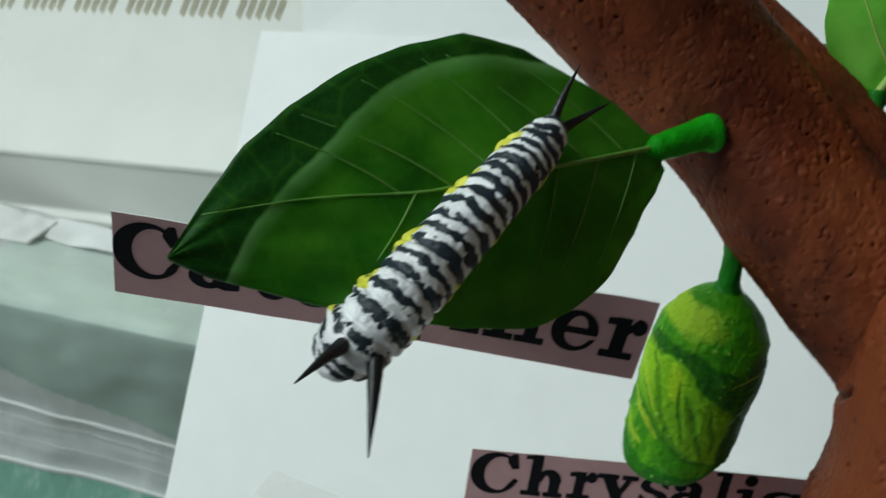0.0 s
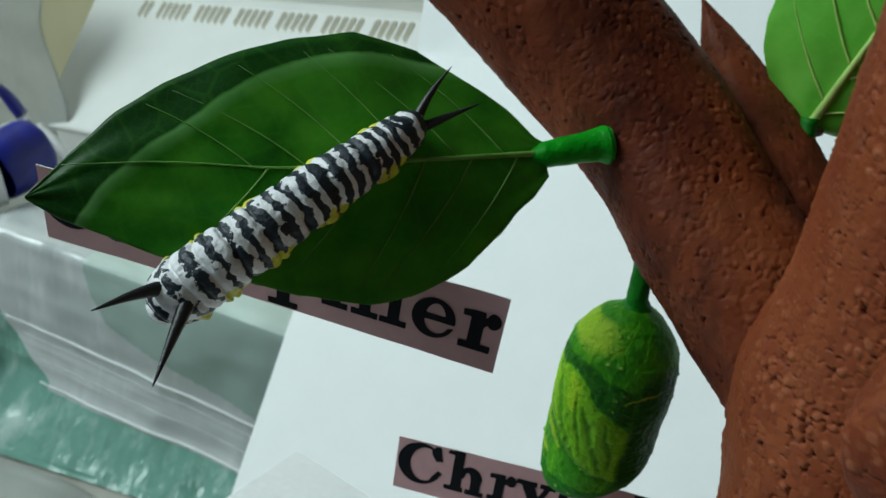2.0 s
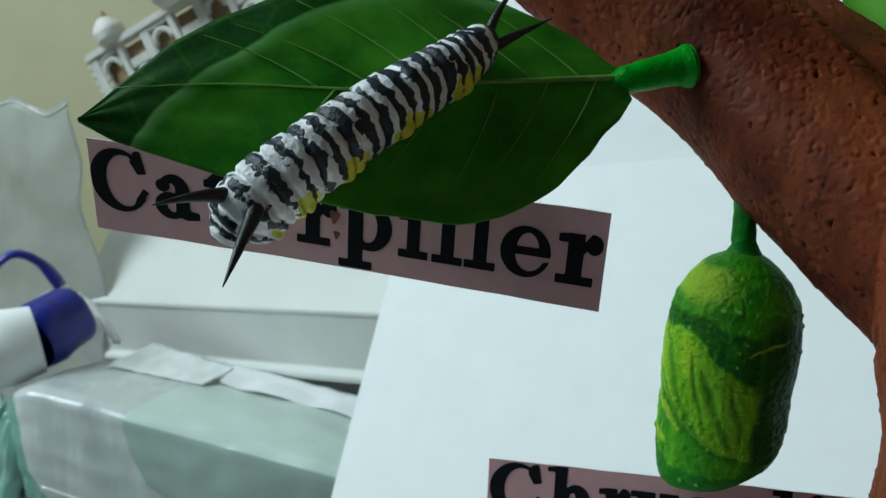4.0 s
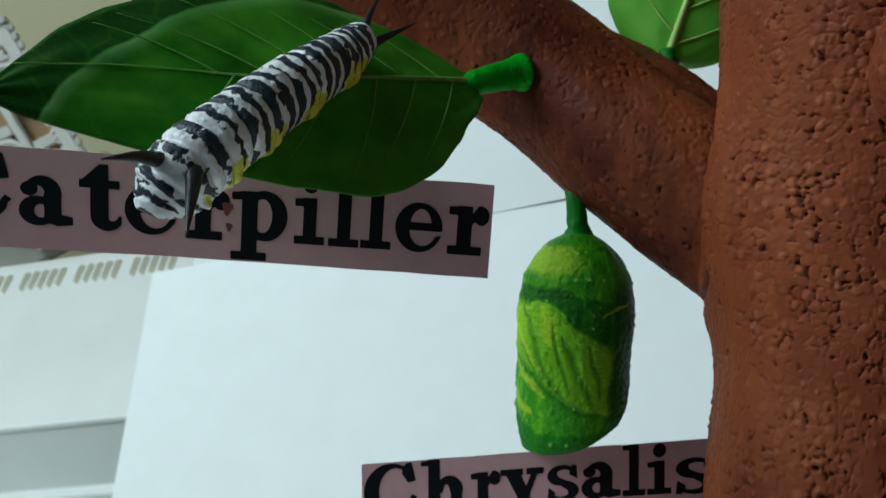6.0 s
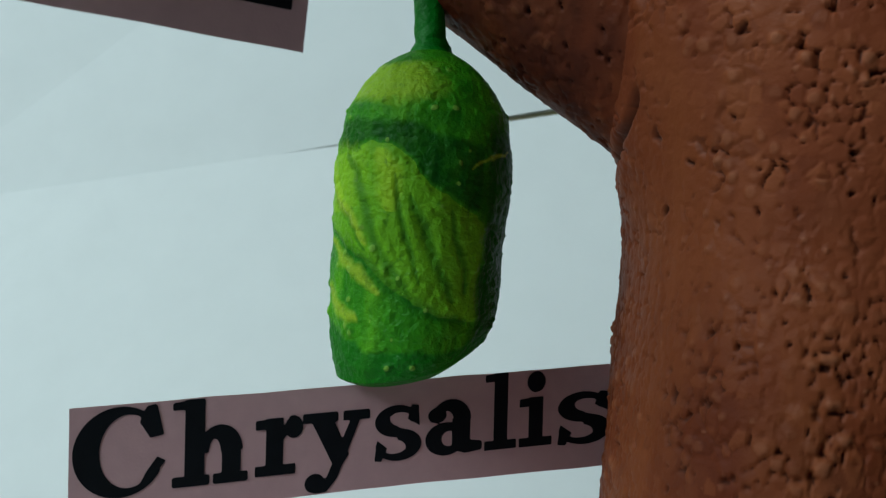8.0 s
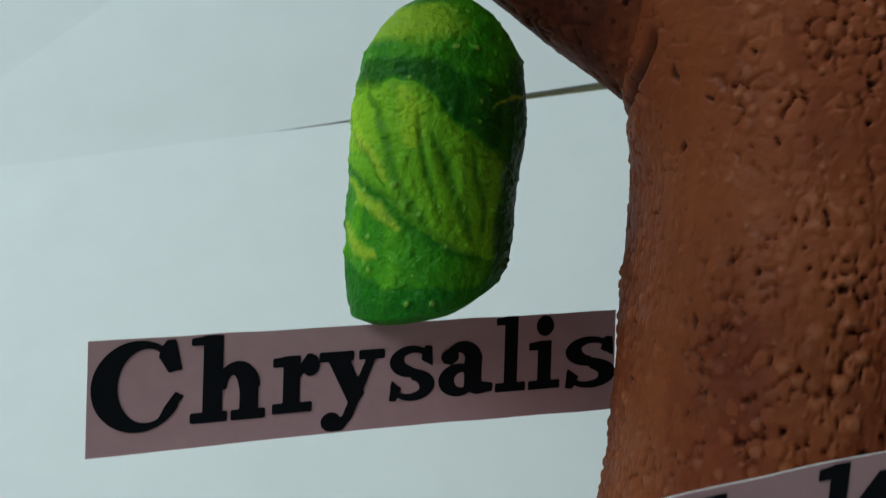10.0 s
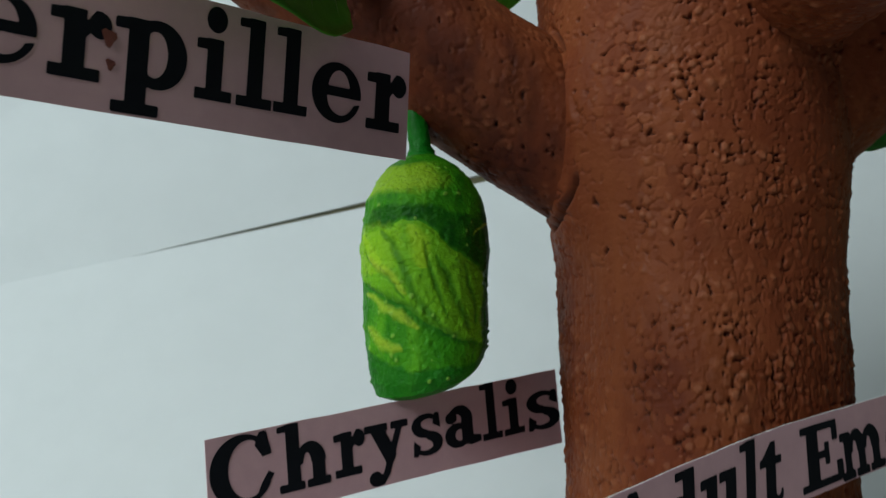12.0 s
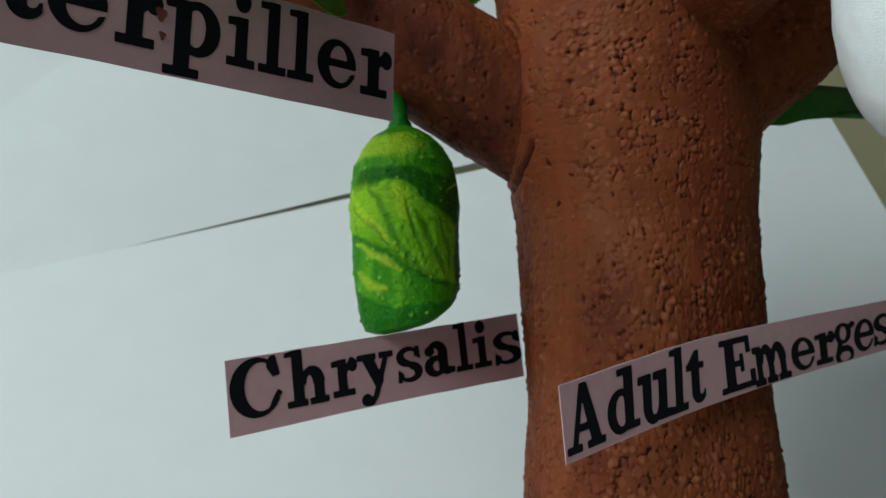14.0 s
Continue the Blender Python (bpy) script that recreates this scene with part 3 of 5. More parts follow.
def frame_from(o, x, y):
    x = Vector(x).normalized()
    y = Vector(y)
    y = (y - x * y.dot(x)).normalized()
    z = x.cross(y)
    return Matrix(((x.x, y.x, z.x, o[0]), (x.y, y.y, z.y, o[1]), (x.z, y.z, z.z, o[2]), (0, 0, 0, 1)))


LX, LY = Vector((-0.0943, -0.0636, -0.0123)), Vector((-0.42, 0.49, 0.76))
leaf_m = frame_from((0.0595, 0.1955, 0.2365), LX, LY)
if leaf_m.col[2].xyz.y > 0:
    leaf_m = leaf_m @ Matrix.Diagonal((1, 1, -1, 1))


def big_curl(u, v):
    return 0.0015 * math.sin(math.pi * u) - (0.0028 if v > 0 else 0.0020) * v * v * math.sin(math.pi * u) ** 0.5


UPPER = ((0, 0.012, 0.06, 0.11, 0.155, 0.235, 0.36, 0.495, 0.62, 0.74, 0.84, 0.92, 1.0),
         (0.002, 0.003, 0.0105, 0.0158, 0.0202, 0.0276, 0.0327, 0.0319, 0.0287, 0.0231, 0.0167, 0.0089, 0.0003))
LOWER = ((0, 0.04, 0.085, 0.128, 0.16, 0.212, 0.26, 0.33, 0.425, 0.56, 0.80, 0.87, 0.95, 1.0),
         (0.007, 0.0115, 0.0147, 0.0192, 0.0215, 0.0260, 0.0282, 0.0308, 0.0314, 0.0268, 0.0146, 0.0098, 0.0048, 0.0003))


def big_width(u, v):
    return float(np.interp(u, *(UPPER if v > 0 else LOWER)))


def big_rim(u, y):
    edge = float(np.interp(u, (0, 0.21, 0.33, 0.43, 0.54, 0.63, 0.72, 0.80, 0.86, 0.91, 0.94, 1.0),
                           (0.020, 0.0234, 0.0270, 0.0273, 0.0245, 0.0195, 0.0125, 0.0075, 0.0020, -0.0040, -0.0085, -0.02)))
    return 0.5 + max(-0.5, min(0.5, (y - edge) / 0.02))


def big_rib(u):
    return float(np.interp(u, (0, 0.23, 0.54, 0.63, 0.75, 0.91, 1.0), (-0.0012, -0.0005, 0.0006, 0.0020, 0.0045, 0.0058, 0.0064)))


leaf = thing("leaf", (0.0595, 0.1955, 0.2365), "large dark green pointed leaf with pale veins on the branch", "leaf")
blade = settle(part("blade", leaf_mesh(leaf_m, 0.1146, big_width, big_curl, big_rim), LEAF, None), leaf)
veins(leaf_m, 0.1146, big_width, big_curl, blade, 7, 0.00027, big_rib)
settle(part("stalk", tube([(0.0560, 0.1930, 0.2342), (0.0600, 0.1950, 0.2352), (0.0640, 0.1970, 0.2364), (0.0680, 0.1990, 0.2376), (0.0712, 0.2006, 0.2385), (0.0736, 0.2018, 0.2391)], [0.0012, 0.0031, 0.0035, 0.0037, 0.0041, 0.0052], 36, 28, wobble(31, 0.05)), STALK, None, "bright green painted stalk"), leaf)
settle(part("cut_end", tube([(0.0735, 0.20175, 0.23908), (0.0741, 0.2021, 0.2392)], [0.0051, 0.0047], 4, 28), STALK_END, None, "pale cut end"), leaf)

leaf2_m = frame_from((0.1218, 0.2262, 0.2472), (0.33, 0.10, 1.0), (-1.0, 0.24, 0.25))
if leaf2_m.col[2].xyz.y > 0:
    leaf2_m = leaf2_m @ Matrix.Diagonal((1, 1, -1, 1))


def small_curl(u, v):
    return 0.006 * math.sin(math.pi * u) - 0.006 * v * v


def small_width(u, v):
    return 0.0250 * max(u, 0.0) ** 0.52 * max(1 - u, 0.0) ** 0.86 / 0.400


leaf2 = thing("leaf", (0.1215, 0.2246, 0.2467), "bright green leaf with yellow-green veins behind the branch", "leaf")
blade2 = settle(part("blade", leaf_mesh(leaf2_m, 0.070, small_width, small_curl, lambda u, y: 0.0, seed=9), LEAF_PALE, None), leaf2)
veins(leaf2_m, 0.070, small_width, small_curl, blade2, 5, 0.00042, lambda u: 0.0, 0.26, VEIN_PALE)
for k, (gx, gy, gz, gr) in enumerate(((0.1196, 0.2245, 0.2460, 0.0019), (0.1222, 0.2250, 0.2466, 0.0016), (0.1240, 0.2256, 0.2468, 0.0013))):
    settle(part("glue", egg((gx, gy, gz), (gr * 1.4, gr, gr), 30 + k), GLUE, None, "clear grey blob of glue"), leaf2)
settle(part("stalk", tube([(0.1213, 0.2248, 0.2500), (0.1215, 0.2235, 0.2455), (0.1205, 0.2195, 0.2395)], [0.0022, 0.0025, 0.0030], 8, 8), STALK_DARK, None, "short dark stalk"), leaf2)

# ---------------------------------------------------------------- the caterpillar
def caterpillar():
    root = thing("caterpillar_model", (0.016, 0.154, 0.222), "clay caterpillar model, striped black, white and yellow, on the leaf", "figurine")
    line = [(0.0327, 0.1783, 0.2428), (0.0268, 0.1690, 0.2372), (0.0163, 0.1546, 0.2284), (0.0072, 0.1426, 0.2196), (0.0002, 0.1362, 0.2126), (-0.0048, 0.1356, 0.2066), (-0.0062, 0.1352, 0.2030)]
    n, m = 420, 150
    s = np.linspace(0, 1, n)
    path = np.array([tuple(q) for q in spline(line, n)]) - np.outer(ease(s, 0.05, 0.2) * ease(0.9 - s, 0.0, 0.15), (0.00037, -0.00067, 0.00064))
    prof_s = [0, 0.02, 0.06, 0.14, 0.32, 0.55, 0.70, 0.79, 0.85, 0.89, 0.93, 0.97, 0.99, 1.0]
    prof_r = [0.0008, 0.0034, 0.0049, 0.0060, 0.0070, 0.0077, 0.0078, 0.0071, 0.0058, 0.0047, 0.0042, 0.0036, 0.0024, 0.0005]
    d = np.gradient(path, axis=0)
    d /= np.linalg.norm(d, axis=1)[:, None]
    x = np.cross(d, np.array((0.369, -0.671, 0.636)))
    x /= np.linalg.norm(x, axis=1)[:, None]
    y = np.cross(x, d)
    ang = np.linspace(-math.pi, math.pi, m, endpoint=False)
    nrm = (x[:, None] * np.sin(ang)[None, :, None] + y[:, None] * np.cos(ang)[None, :, None]).reshape(-1, 3)
    S, A = np.repeat(s, m), np.tile(ang / math.pi, n)
    R = np.interp(S, prof_s, prof_r) * np.hypot(0.90 * np.sin(A * math.pi), 1.14 * np.cos(A * math.pi))
    p = np.repeat(path, m, 0) + nrm * R[:, None]
    side = np.abs(A)
    inner = ease(S, 0.03, 0.09) * ease(1 - S, 0.04, 0.10)
    # eleven plump rings with shallow furrows, each pinched once more; stubby feet low on both sides
    ring = S * 13.5 + 0.25 * (soft_noise(p, 0.006, 201) - 0.5)
    furrow = np.exp(-((ring - np.round(ring)) / 0.10) ** 2)
    crease = np.exp(-((ring * 2 - np.round(ring * 2)) / 0.16) ** 2)
    feet = np.maximum(0, np.sin(2 * math.pi * (S * 7.2 + np.where(A > 0, 0.08, 0.0)))) ** 0.8 * np.exp(-((side - 0.56) / 0.10) ** 2) * ease(S, 0.03, 0.09) * ease(0.78 - S, 0.0, 0.06)
    grow = 1.0 - 0.075 * furrow * inner - 0.030 * crease * inner + 0.16 * feet + 0.05 * (soft_noise(p, 0.004, 202) - 0.5) + 0.03 * (soft_noise(p, 0.0013, 203) - 0.5)
    # bands: warped along the body, wider and joined by blotches on the back, leaning forward at the sides
    arc = np.repeat(np.r_[0.0, np.cumsum(np.linalg.norm(np.diff(path, axis=0), axis=1))] * 1000, m)
    w = arc / 3.75 + 1.6 * (1 - np.exp(-arc / 12)) + 0.45 * (soft_noise(p, 0.0050, 210) - 0.5) + 0.28 * (soft_noise(p, 0.0018, 211) - 0.5) + 0.55 * side ** 2
    wave = np.sin(2 * math.pi * w)
    share = -0.18 + 0.75 * (soft_noise(p, 0.0038, 212) - 0.5) - 0.40 * ease(S, 0.45, 0.85) + 0.68 * ease(0.55 - S, 0.0, 0.4) * ease(0.55 - side, 0.0, 0.35)
    black = 0.5 + 0.60 * (wave + share) + 0.85 * (soft_noise(p, 0.0013, 216) - 0.5)
    black = np.maximum(black, ease(soft_noise(p, 0.0026, 213), 0.60, 0.74) * ease(0.26 - side, 0.0, 0.15) * ease(0.70 - S, 0.0, 0.3))
    black = np.maximum(black, ease(0.10 - S, 0.0, 0.06) * ease(soft_noise(p, 0.0016, 214), 0.30, 0.60))
    # face: thin dark lines under the horns
    face = ease(S, 0.83, 0.87)
    black = black * (1 - face) + face * (0.5 + 0.6 * np.sin(2 * math.pi * (arc / 2.2 + 0.5 * A + 0.5 * soft_noise(p, 0.002, 215))) - 0.30)
    black *= 1 - 0.55 * feet
    low = ease(np.maximum(-A * 1.18, A * 1.02) + 0.26 * (soft_noise(p, 0.0045, 220) - 0.5), 0.31, 0.47)
    beat = ease(np.sin(2 * math.pi * (S * 7.2 + np.where(A > 0, 0.16, 0.06))) + 1.1 * (soft_noise(p, 0.004, 221) - 0.5), -0.55, 0.25)
    yellow = low * beat * ease(S, 0.08, 0.14) * ease(0.74 - S, 0.0, 0.05)
    black = black * (1 - 0.35 * yellow)
    p = np.repeat(path, m, 0) + nrm * (R * grow)[:, None]
    idx = np.arange(n * m).reshape(n, m)
    quads = np.stack([idx[:-1], np.roll(idx, -1, 1)[:-1], np.roll(idx, -1, 1)[1:], idx[1:]], -1).reshape(-1, 4)
    me = bpy.data.meshes.new("body")
    me.from_pydata(p.tolist(), [], quads.tolist() + [tuple(idx[0][::-1].tolist()), tuple(idx[-1].tolist())])
    for key, val in (("black", black), ("yellow", yellow)):
        me.attributes.new(key, "FLOAT", "POINT").data.foreach_set("value", val.astype(np.float32))
    me.polygons.foreach_set("use_smooth", [True] * len(me.polygons))
    me.materials.append(SKIN)
    me.update()
    settle(new("body", me), root)
    for foot, bow, tip, r in (((0.0316, 0.1770, 0.2425), (0.0334, 0.1800, 0.2484), (0.0362, 0.1847, 0.2542), 0.0013),
                              ((0.0328, 0.1780, 0.2408), (0.0382, 0.1806, 0.2441), (0.0445, 0.1839, 0.2477), 0.0013),
                              ((-0.0030, 0.1312, 0.2130), (-0.0064, 0.1240, 0.2136), (-0.0104, 0.1166, 0.2130), 0.0017),
                              ((0.0020, 0.1304, 0.2118), (0.0026, 0.1228, 0.2066), (0.0031, 0.1153, 0.2009), 0.0017)):
        hb = bmesh.new()
        sweep(hb, spline((foot, bow, tip), 10), [r * (1 - 0.93 * (i / 9) ** 1.2) for i in range(10)], 10)
        settle(part("horn", hb, HORN, None, "black pointed horn"), root)


caterpillar()


# ---------------------------------------------------------------- the chrysalis
def along_line(S, A, line, wide, soft=0.95):
    """1 on a brush stroke that follows the line of (down, round) places, 0 away from it; wide in mm, tapered at both ends."""
    x, y = A * 47.0, S * 59.0
    best = np.zeros_like(S)
    pts = [(a * 47.0, d * 59.0) for d, a in line]
    total, run = sum(math.dist(p, q) for p, q in zip(pts, pts[1:])), 0.0
    for (ax, ay), (bx, by) in zip(pts, pts[1:]):
        length = math.dist((ax, ay), (bx, by))
        t = np.clip(((x - ax) * (bx - ax) + (y - ay) * (by - ay)) / length ** 2, 0, 1)
        d = np.hypot(x - ax - t * (bx - ax), y - ay - t * (by - ay))
        w = wide * (0.35 + 0.65 * np.sin(math.pi * (run + t * length) / total) ** 0.5)
        best = np.maximum(best, 1 - ease(d, w * (1 - soft), w * (1 + soft)))
        run += length
    return best


def chrysalis_body():
    top, foot = np.array((0.0915, 0.2045, 0.1972)), np.array((0.0912, 0.2045, 0.1396))
    prof_s = [0, 0.012, 0.03, 0.06, 0.12, 0.20, 0.30, 0.42, 0.55, 0.70, 0.82, 0.91, 0.96, 0.99, 1.0]
    prof_r = [0.0030, 0.0046, 0.0064, 0.0089, 0.0121, 0.0147, 0.0158, 0.0160, 0.0158, 0.0156, 0.0154, 0.0150, 0.0140, 0.0108, 0.0008]
    n, sides = 250, 280
    s = np.linspace(0, 1, n)
    s = np.where(s > 0.5, 1 - (1 - s) ** 1.25 * 0.5 ** -0.25, s)
    S = np.repeat(s, sides)
    ang = np.tile(np.linspace(-math.pi, math.pi, sides, endpoint=False), n)
    A = ang / math.pi
    r = np.interp(S, prof_s, prof_r) * (1 + 0.03 * np.cos(2 * ang))
    # one side is cut flatter, most at the shoulder and the foot
    r = r * (1 - (0.05 + 0.14 * ease(S, 0.68, 1.0) + 0.08 * np.exp(-((S - 0.10) / 0.09) ** 2)) * np.exp(-((A + 0.80) / 0.15) ** 2))
    d = np.stack([np.sin(ang), -np.cos(ang), 0 * ang], 1)
    c = top + (foot - top) * S[:, None]
    p = c + d * r[:, None]
    # hand-carved: soft lumps, flat facets of the foam, torn flecks
    quiet = np.minimum(1.0, 14 * (1 - S)) * np.minimum(1.0, 20 * S)
    lump = 0.0012 * (soft_noise(p, 0.011, 71) - 0.5) + 0.0005 * (soft_noise(p, 0.0035, 72) - 0.5)
    warp = np.stack([soft_noise(p, 0.0014, 80 + k) for k in range(3)], 1) - 0.5
    d1, d2, d3, r1, r2 = foam_cells(p + 0.0006 * warp, 0.0021, 90)
    fleck = ease(0.40 - d1, 0.0, 0.25) * (r1 > 0.82)
    relief = 0.00022 * (r2 - 0.5) * ease(d2 - d1, 0.0, 0.25) + 0.00036 * fleck - 0.00018 * ease(0.10 - (d2 - d1), 0.0, 0.10) + 0.00026 * (soft_noise(p, 0.0007, 95) - 0.5)
    # where the brush went, and where the shade of one flank is painted
    wob = (soft_noise(p, 0.004, 101) - 0.5) * 0.022 + (soft_noise(p, 0.0015, 102) - 0.5) * 0.016
    Sw, Aw = S + wob, A + (soft_noise(p, 0.005, 103) - 0.5) * 0.022
    high = np.interp(Aw, (-0.9, -0.58, -0.40, -0.305, -0.212, -0.13, -0.08, 0.035, 0.15, 0.3, 0.9), (0.42, 0.345, 0.335, 0.30, 0.308, 0.36, 0.43, 0.475, 0.52, 0.56, 0.6))
    low = np.interp(Aw, (-0.9, -0.56, -0.37, -0.28, -0.17, -0.03, 0.07, 0.3, 0.9), (0.46, 0.555, 0.62, 0.66, 0.72, 0.79, 0.835, 0.88, 0.9))
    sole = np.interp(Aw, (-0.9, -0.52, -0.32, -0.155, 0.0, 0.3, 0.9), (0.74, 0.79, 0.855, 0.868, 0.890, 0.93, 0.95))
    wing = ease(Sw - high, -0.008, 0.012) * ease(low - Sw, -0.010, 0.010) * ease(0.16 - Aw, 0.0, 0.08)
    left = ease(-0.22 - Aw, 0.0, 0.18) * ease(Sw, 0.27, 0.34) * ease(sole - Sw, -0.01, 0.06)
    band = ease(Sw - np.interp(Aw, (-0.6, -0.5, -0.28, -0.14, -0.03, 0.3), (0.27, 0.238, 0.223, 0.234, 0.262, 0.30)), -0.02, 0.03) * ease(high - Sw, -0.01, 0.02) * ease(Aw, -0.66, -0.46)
    # side: shade of the flank turned from the window, laid in as colour
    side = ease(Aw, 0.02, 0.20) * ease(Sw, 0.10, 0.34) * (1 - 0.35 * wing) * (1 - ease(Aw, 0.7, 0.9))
    lines = {
        "dark": (((0.345, -0.43), (0.40, -0.35), (0.525, -0.293), (0.63, -0.232), (0.735, -0.125)), 1.1), "dark.1": (((0.555, -0.56), (0.62, -0.37), (0.66, -0.28), (0.72, -0.17), (0.79, -0.03), (0.835, 0.07)), 1.2),
        "dark.2": (((0.46, -0.14), (0.64, -0.045), (0.755, 0.02)), 0.9), "dark.3": (((0.49, -0.01), (0.62, 0.04), (0.74, 0.07)), 0.7), "dark.4": (((0.43, -0.56), (0.50, -0.44), (0.56, -0.36), (0.62, -0.30)), 0.6), "dark.5": (((0.40, -0.20), (0.56, -0.16), (0.70, -0.10)), 0.5),
        "yellow": (((0.59, -0.57), (0.655, -0.385), (0.722, -0.235)), 1.0), "yellow.1": (((0.44, -0.52), (0.525, -0.38), (0.60, -0.29)), 0.9), "yellow.2": (((0.71, -0.56), (0.76, -0.46), (0.80, -0.33)), 1.1), "yellow.3": (((0.365, 0.05), (0.335, 0.14), (0.30, 0.26)), 0.32),
        "pale": (((0.33, -0.62), (0.42, -0.50), (0.50, -0.40)), 1.6), "pale.1": (((0.775, -0.20), (0.815, -0.07), (0.852, 0.06)), 1.2), "pale.2": (((0.33, -0.27), (0.40, -0.22), (0.50, -0.21)), 2.0), "pale.3": (((0.52, -0.09), (0.63, -0.075), (0.74, -0.02)), 0.9),
        "pale.4": (((0.50, 0.02), (0.62, 0.01), (0.73, 0.045)), 0.8), "pale.5": (((0.87, -0.50), (0.90, -0.36), (0.89, -0.25)), 0.8),
    }
    paint = {"dark": 0.0 * S, "yellow": 0.0 * S, "pale": 0.0 * S}
    for name, (line, wide) in lines.items():
        key = name.split(".")[0]
        paint[key] = np.maximum(paint[key], along_line(Sw, Aw, line, wide))
    relief += 0.0004 * wing * ease(np.abs(Sw - high), 0.0, 0.03) - 0.00022 * paint["dark"] + 0.00012 * paint["yellow"]
    paint["pale"] = np.maximum(paint["pale"], 0.55 * left)
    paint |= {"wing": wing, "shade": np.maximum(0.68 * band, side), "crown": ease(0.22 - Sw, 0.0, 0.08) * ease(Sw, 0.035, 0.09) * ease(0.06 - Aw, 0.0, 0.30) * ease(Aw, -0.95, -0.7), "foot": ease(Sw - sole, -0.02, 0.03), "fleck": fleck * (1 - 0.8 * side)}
    p = p + d * ((lump + relief) * quiet)[:, None]
    dx = p[:, 0] - c[:, 0]
    p[:, 2] += np.where(dx > 0, 0.44, 0.30) * dx * ease(S, 0.55, 1.0)
    idx = np.arange(n * sides).reshape(n, sides)
    quads = np.stack([idx[:-1], idx[1:], np.roll(idx, -1, 1)[1:], np.roll(idx, -1, 1)[:-1]], -1).reshape(-1, 4)
    me = bpy.data.meshes.new("body")
    me.from_pydata(p.tolist(), [], quads.tolist() + [tuple(idx[0].tolist()), tuple(idx[-1][::-1].tolist())])
    for key, val in paint.items():
        me.attributes.new(key, "FLOAT", "POINT").data.foreach_set("value", val.astype(np.float32))
    me.polygons.foreach_set("use_smooth", [True] * len(me.polygons))
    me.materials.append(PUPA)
    me.update()
    return new("body", me)


chrysalis = thing("chrysalis_model", (0.0903, 0.2045, 0.2080), "hanging green chrysalis model with brushed paint under the branch", "chrysalis model")
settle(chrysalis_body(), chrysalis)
settle(part("stem", tube([(0.0903, 0.2092, 0.2170), (0.0904, 0.2068, 0.2100), (0.0907, 0.2050, 0.2040), (0.0912, 0.2045, 0.1990), (0.0914, 0.2045, 0.1962)], [0.0028, 0.0027, 0.0027, 0.0029, 0.0042], 40, 24, wobble(61, 0.14)), STALK_DARK, None, "dark green stem"), chrysalis)

# ---------------------------------------------------------------- printed labels
# a bold book face with slab serifs: every letter is a union of simple shapes, x-height 1, baseline 0
def ell(cx, cy, rx, ry):
    return lambda x, y: (np.hypot((x - cx) / rx, (y - cy) / ry) - 1) * min(rx, ry)


def bar(x0, x1, y0, y1):
    return lambda x, y: np.maximum(np.maximum(x0 - x, x - x1), np.maximum(y0 - y, y - y1))


def poly(*pts):
    """A convex outline, counter-clockwise or clockwise."""
    turn = sum(p[0] * q[1] - q[0] * p[1] for p, q in zip(pts, pts[1:] + pts[:1]))
    pts = pts if turn > 0 else pts[::-1]

    def f(x, y):
        d = -9.0
        for (ax, ay), (bx, by) in zip(pts, pts[1:] + pts[:1]):
            d = np.maximum(d, ((x - ax) * (by - ay) - (y - ay) * (bx - ax)) / math.hypot(bx - ax, by - ay))
        return d
    return f


def both(*fs):
    return lambda x, y: np.maximum.reduce([f(x, y) for f in fs])


def less(f, *holes):
    return lambda x, y: np.maximum.reduce([f(x, y)] + [-h(x, y) for h in holes])


def arch(x0, x1):
    """The shoulder from one upright to the next one."""
    return both(less(ell((x0 + x1) / 2 + 0.05, 0.56, (x1 - x0) / 2 + 0.13, 0.46), ell((x0 + x1) / 2 - 0.04, 0.52, (x1 - x0) / 2 - 0.15, 0.28)), bar(x0, x1 + 0.2, 0.55, 1.1))


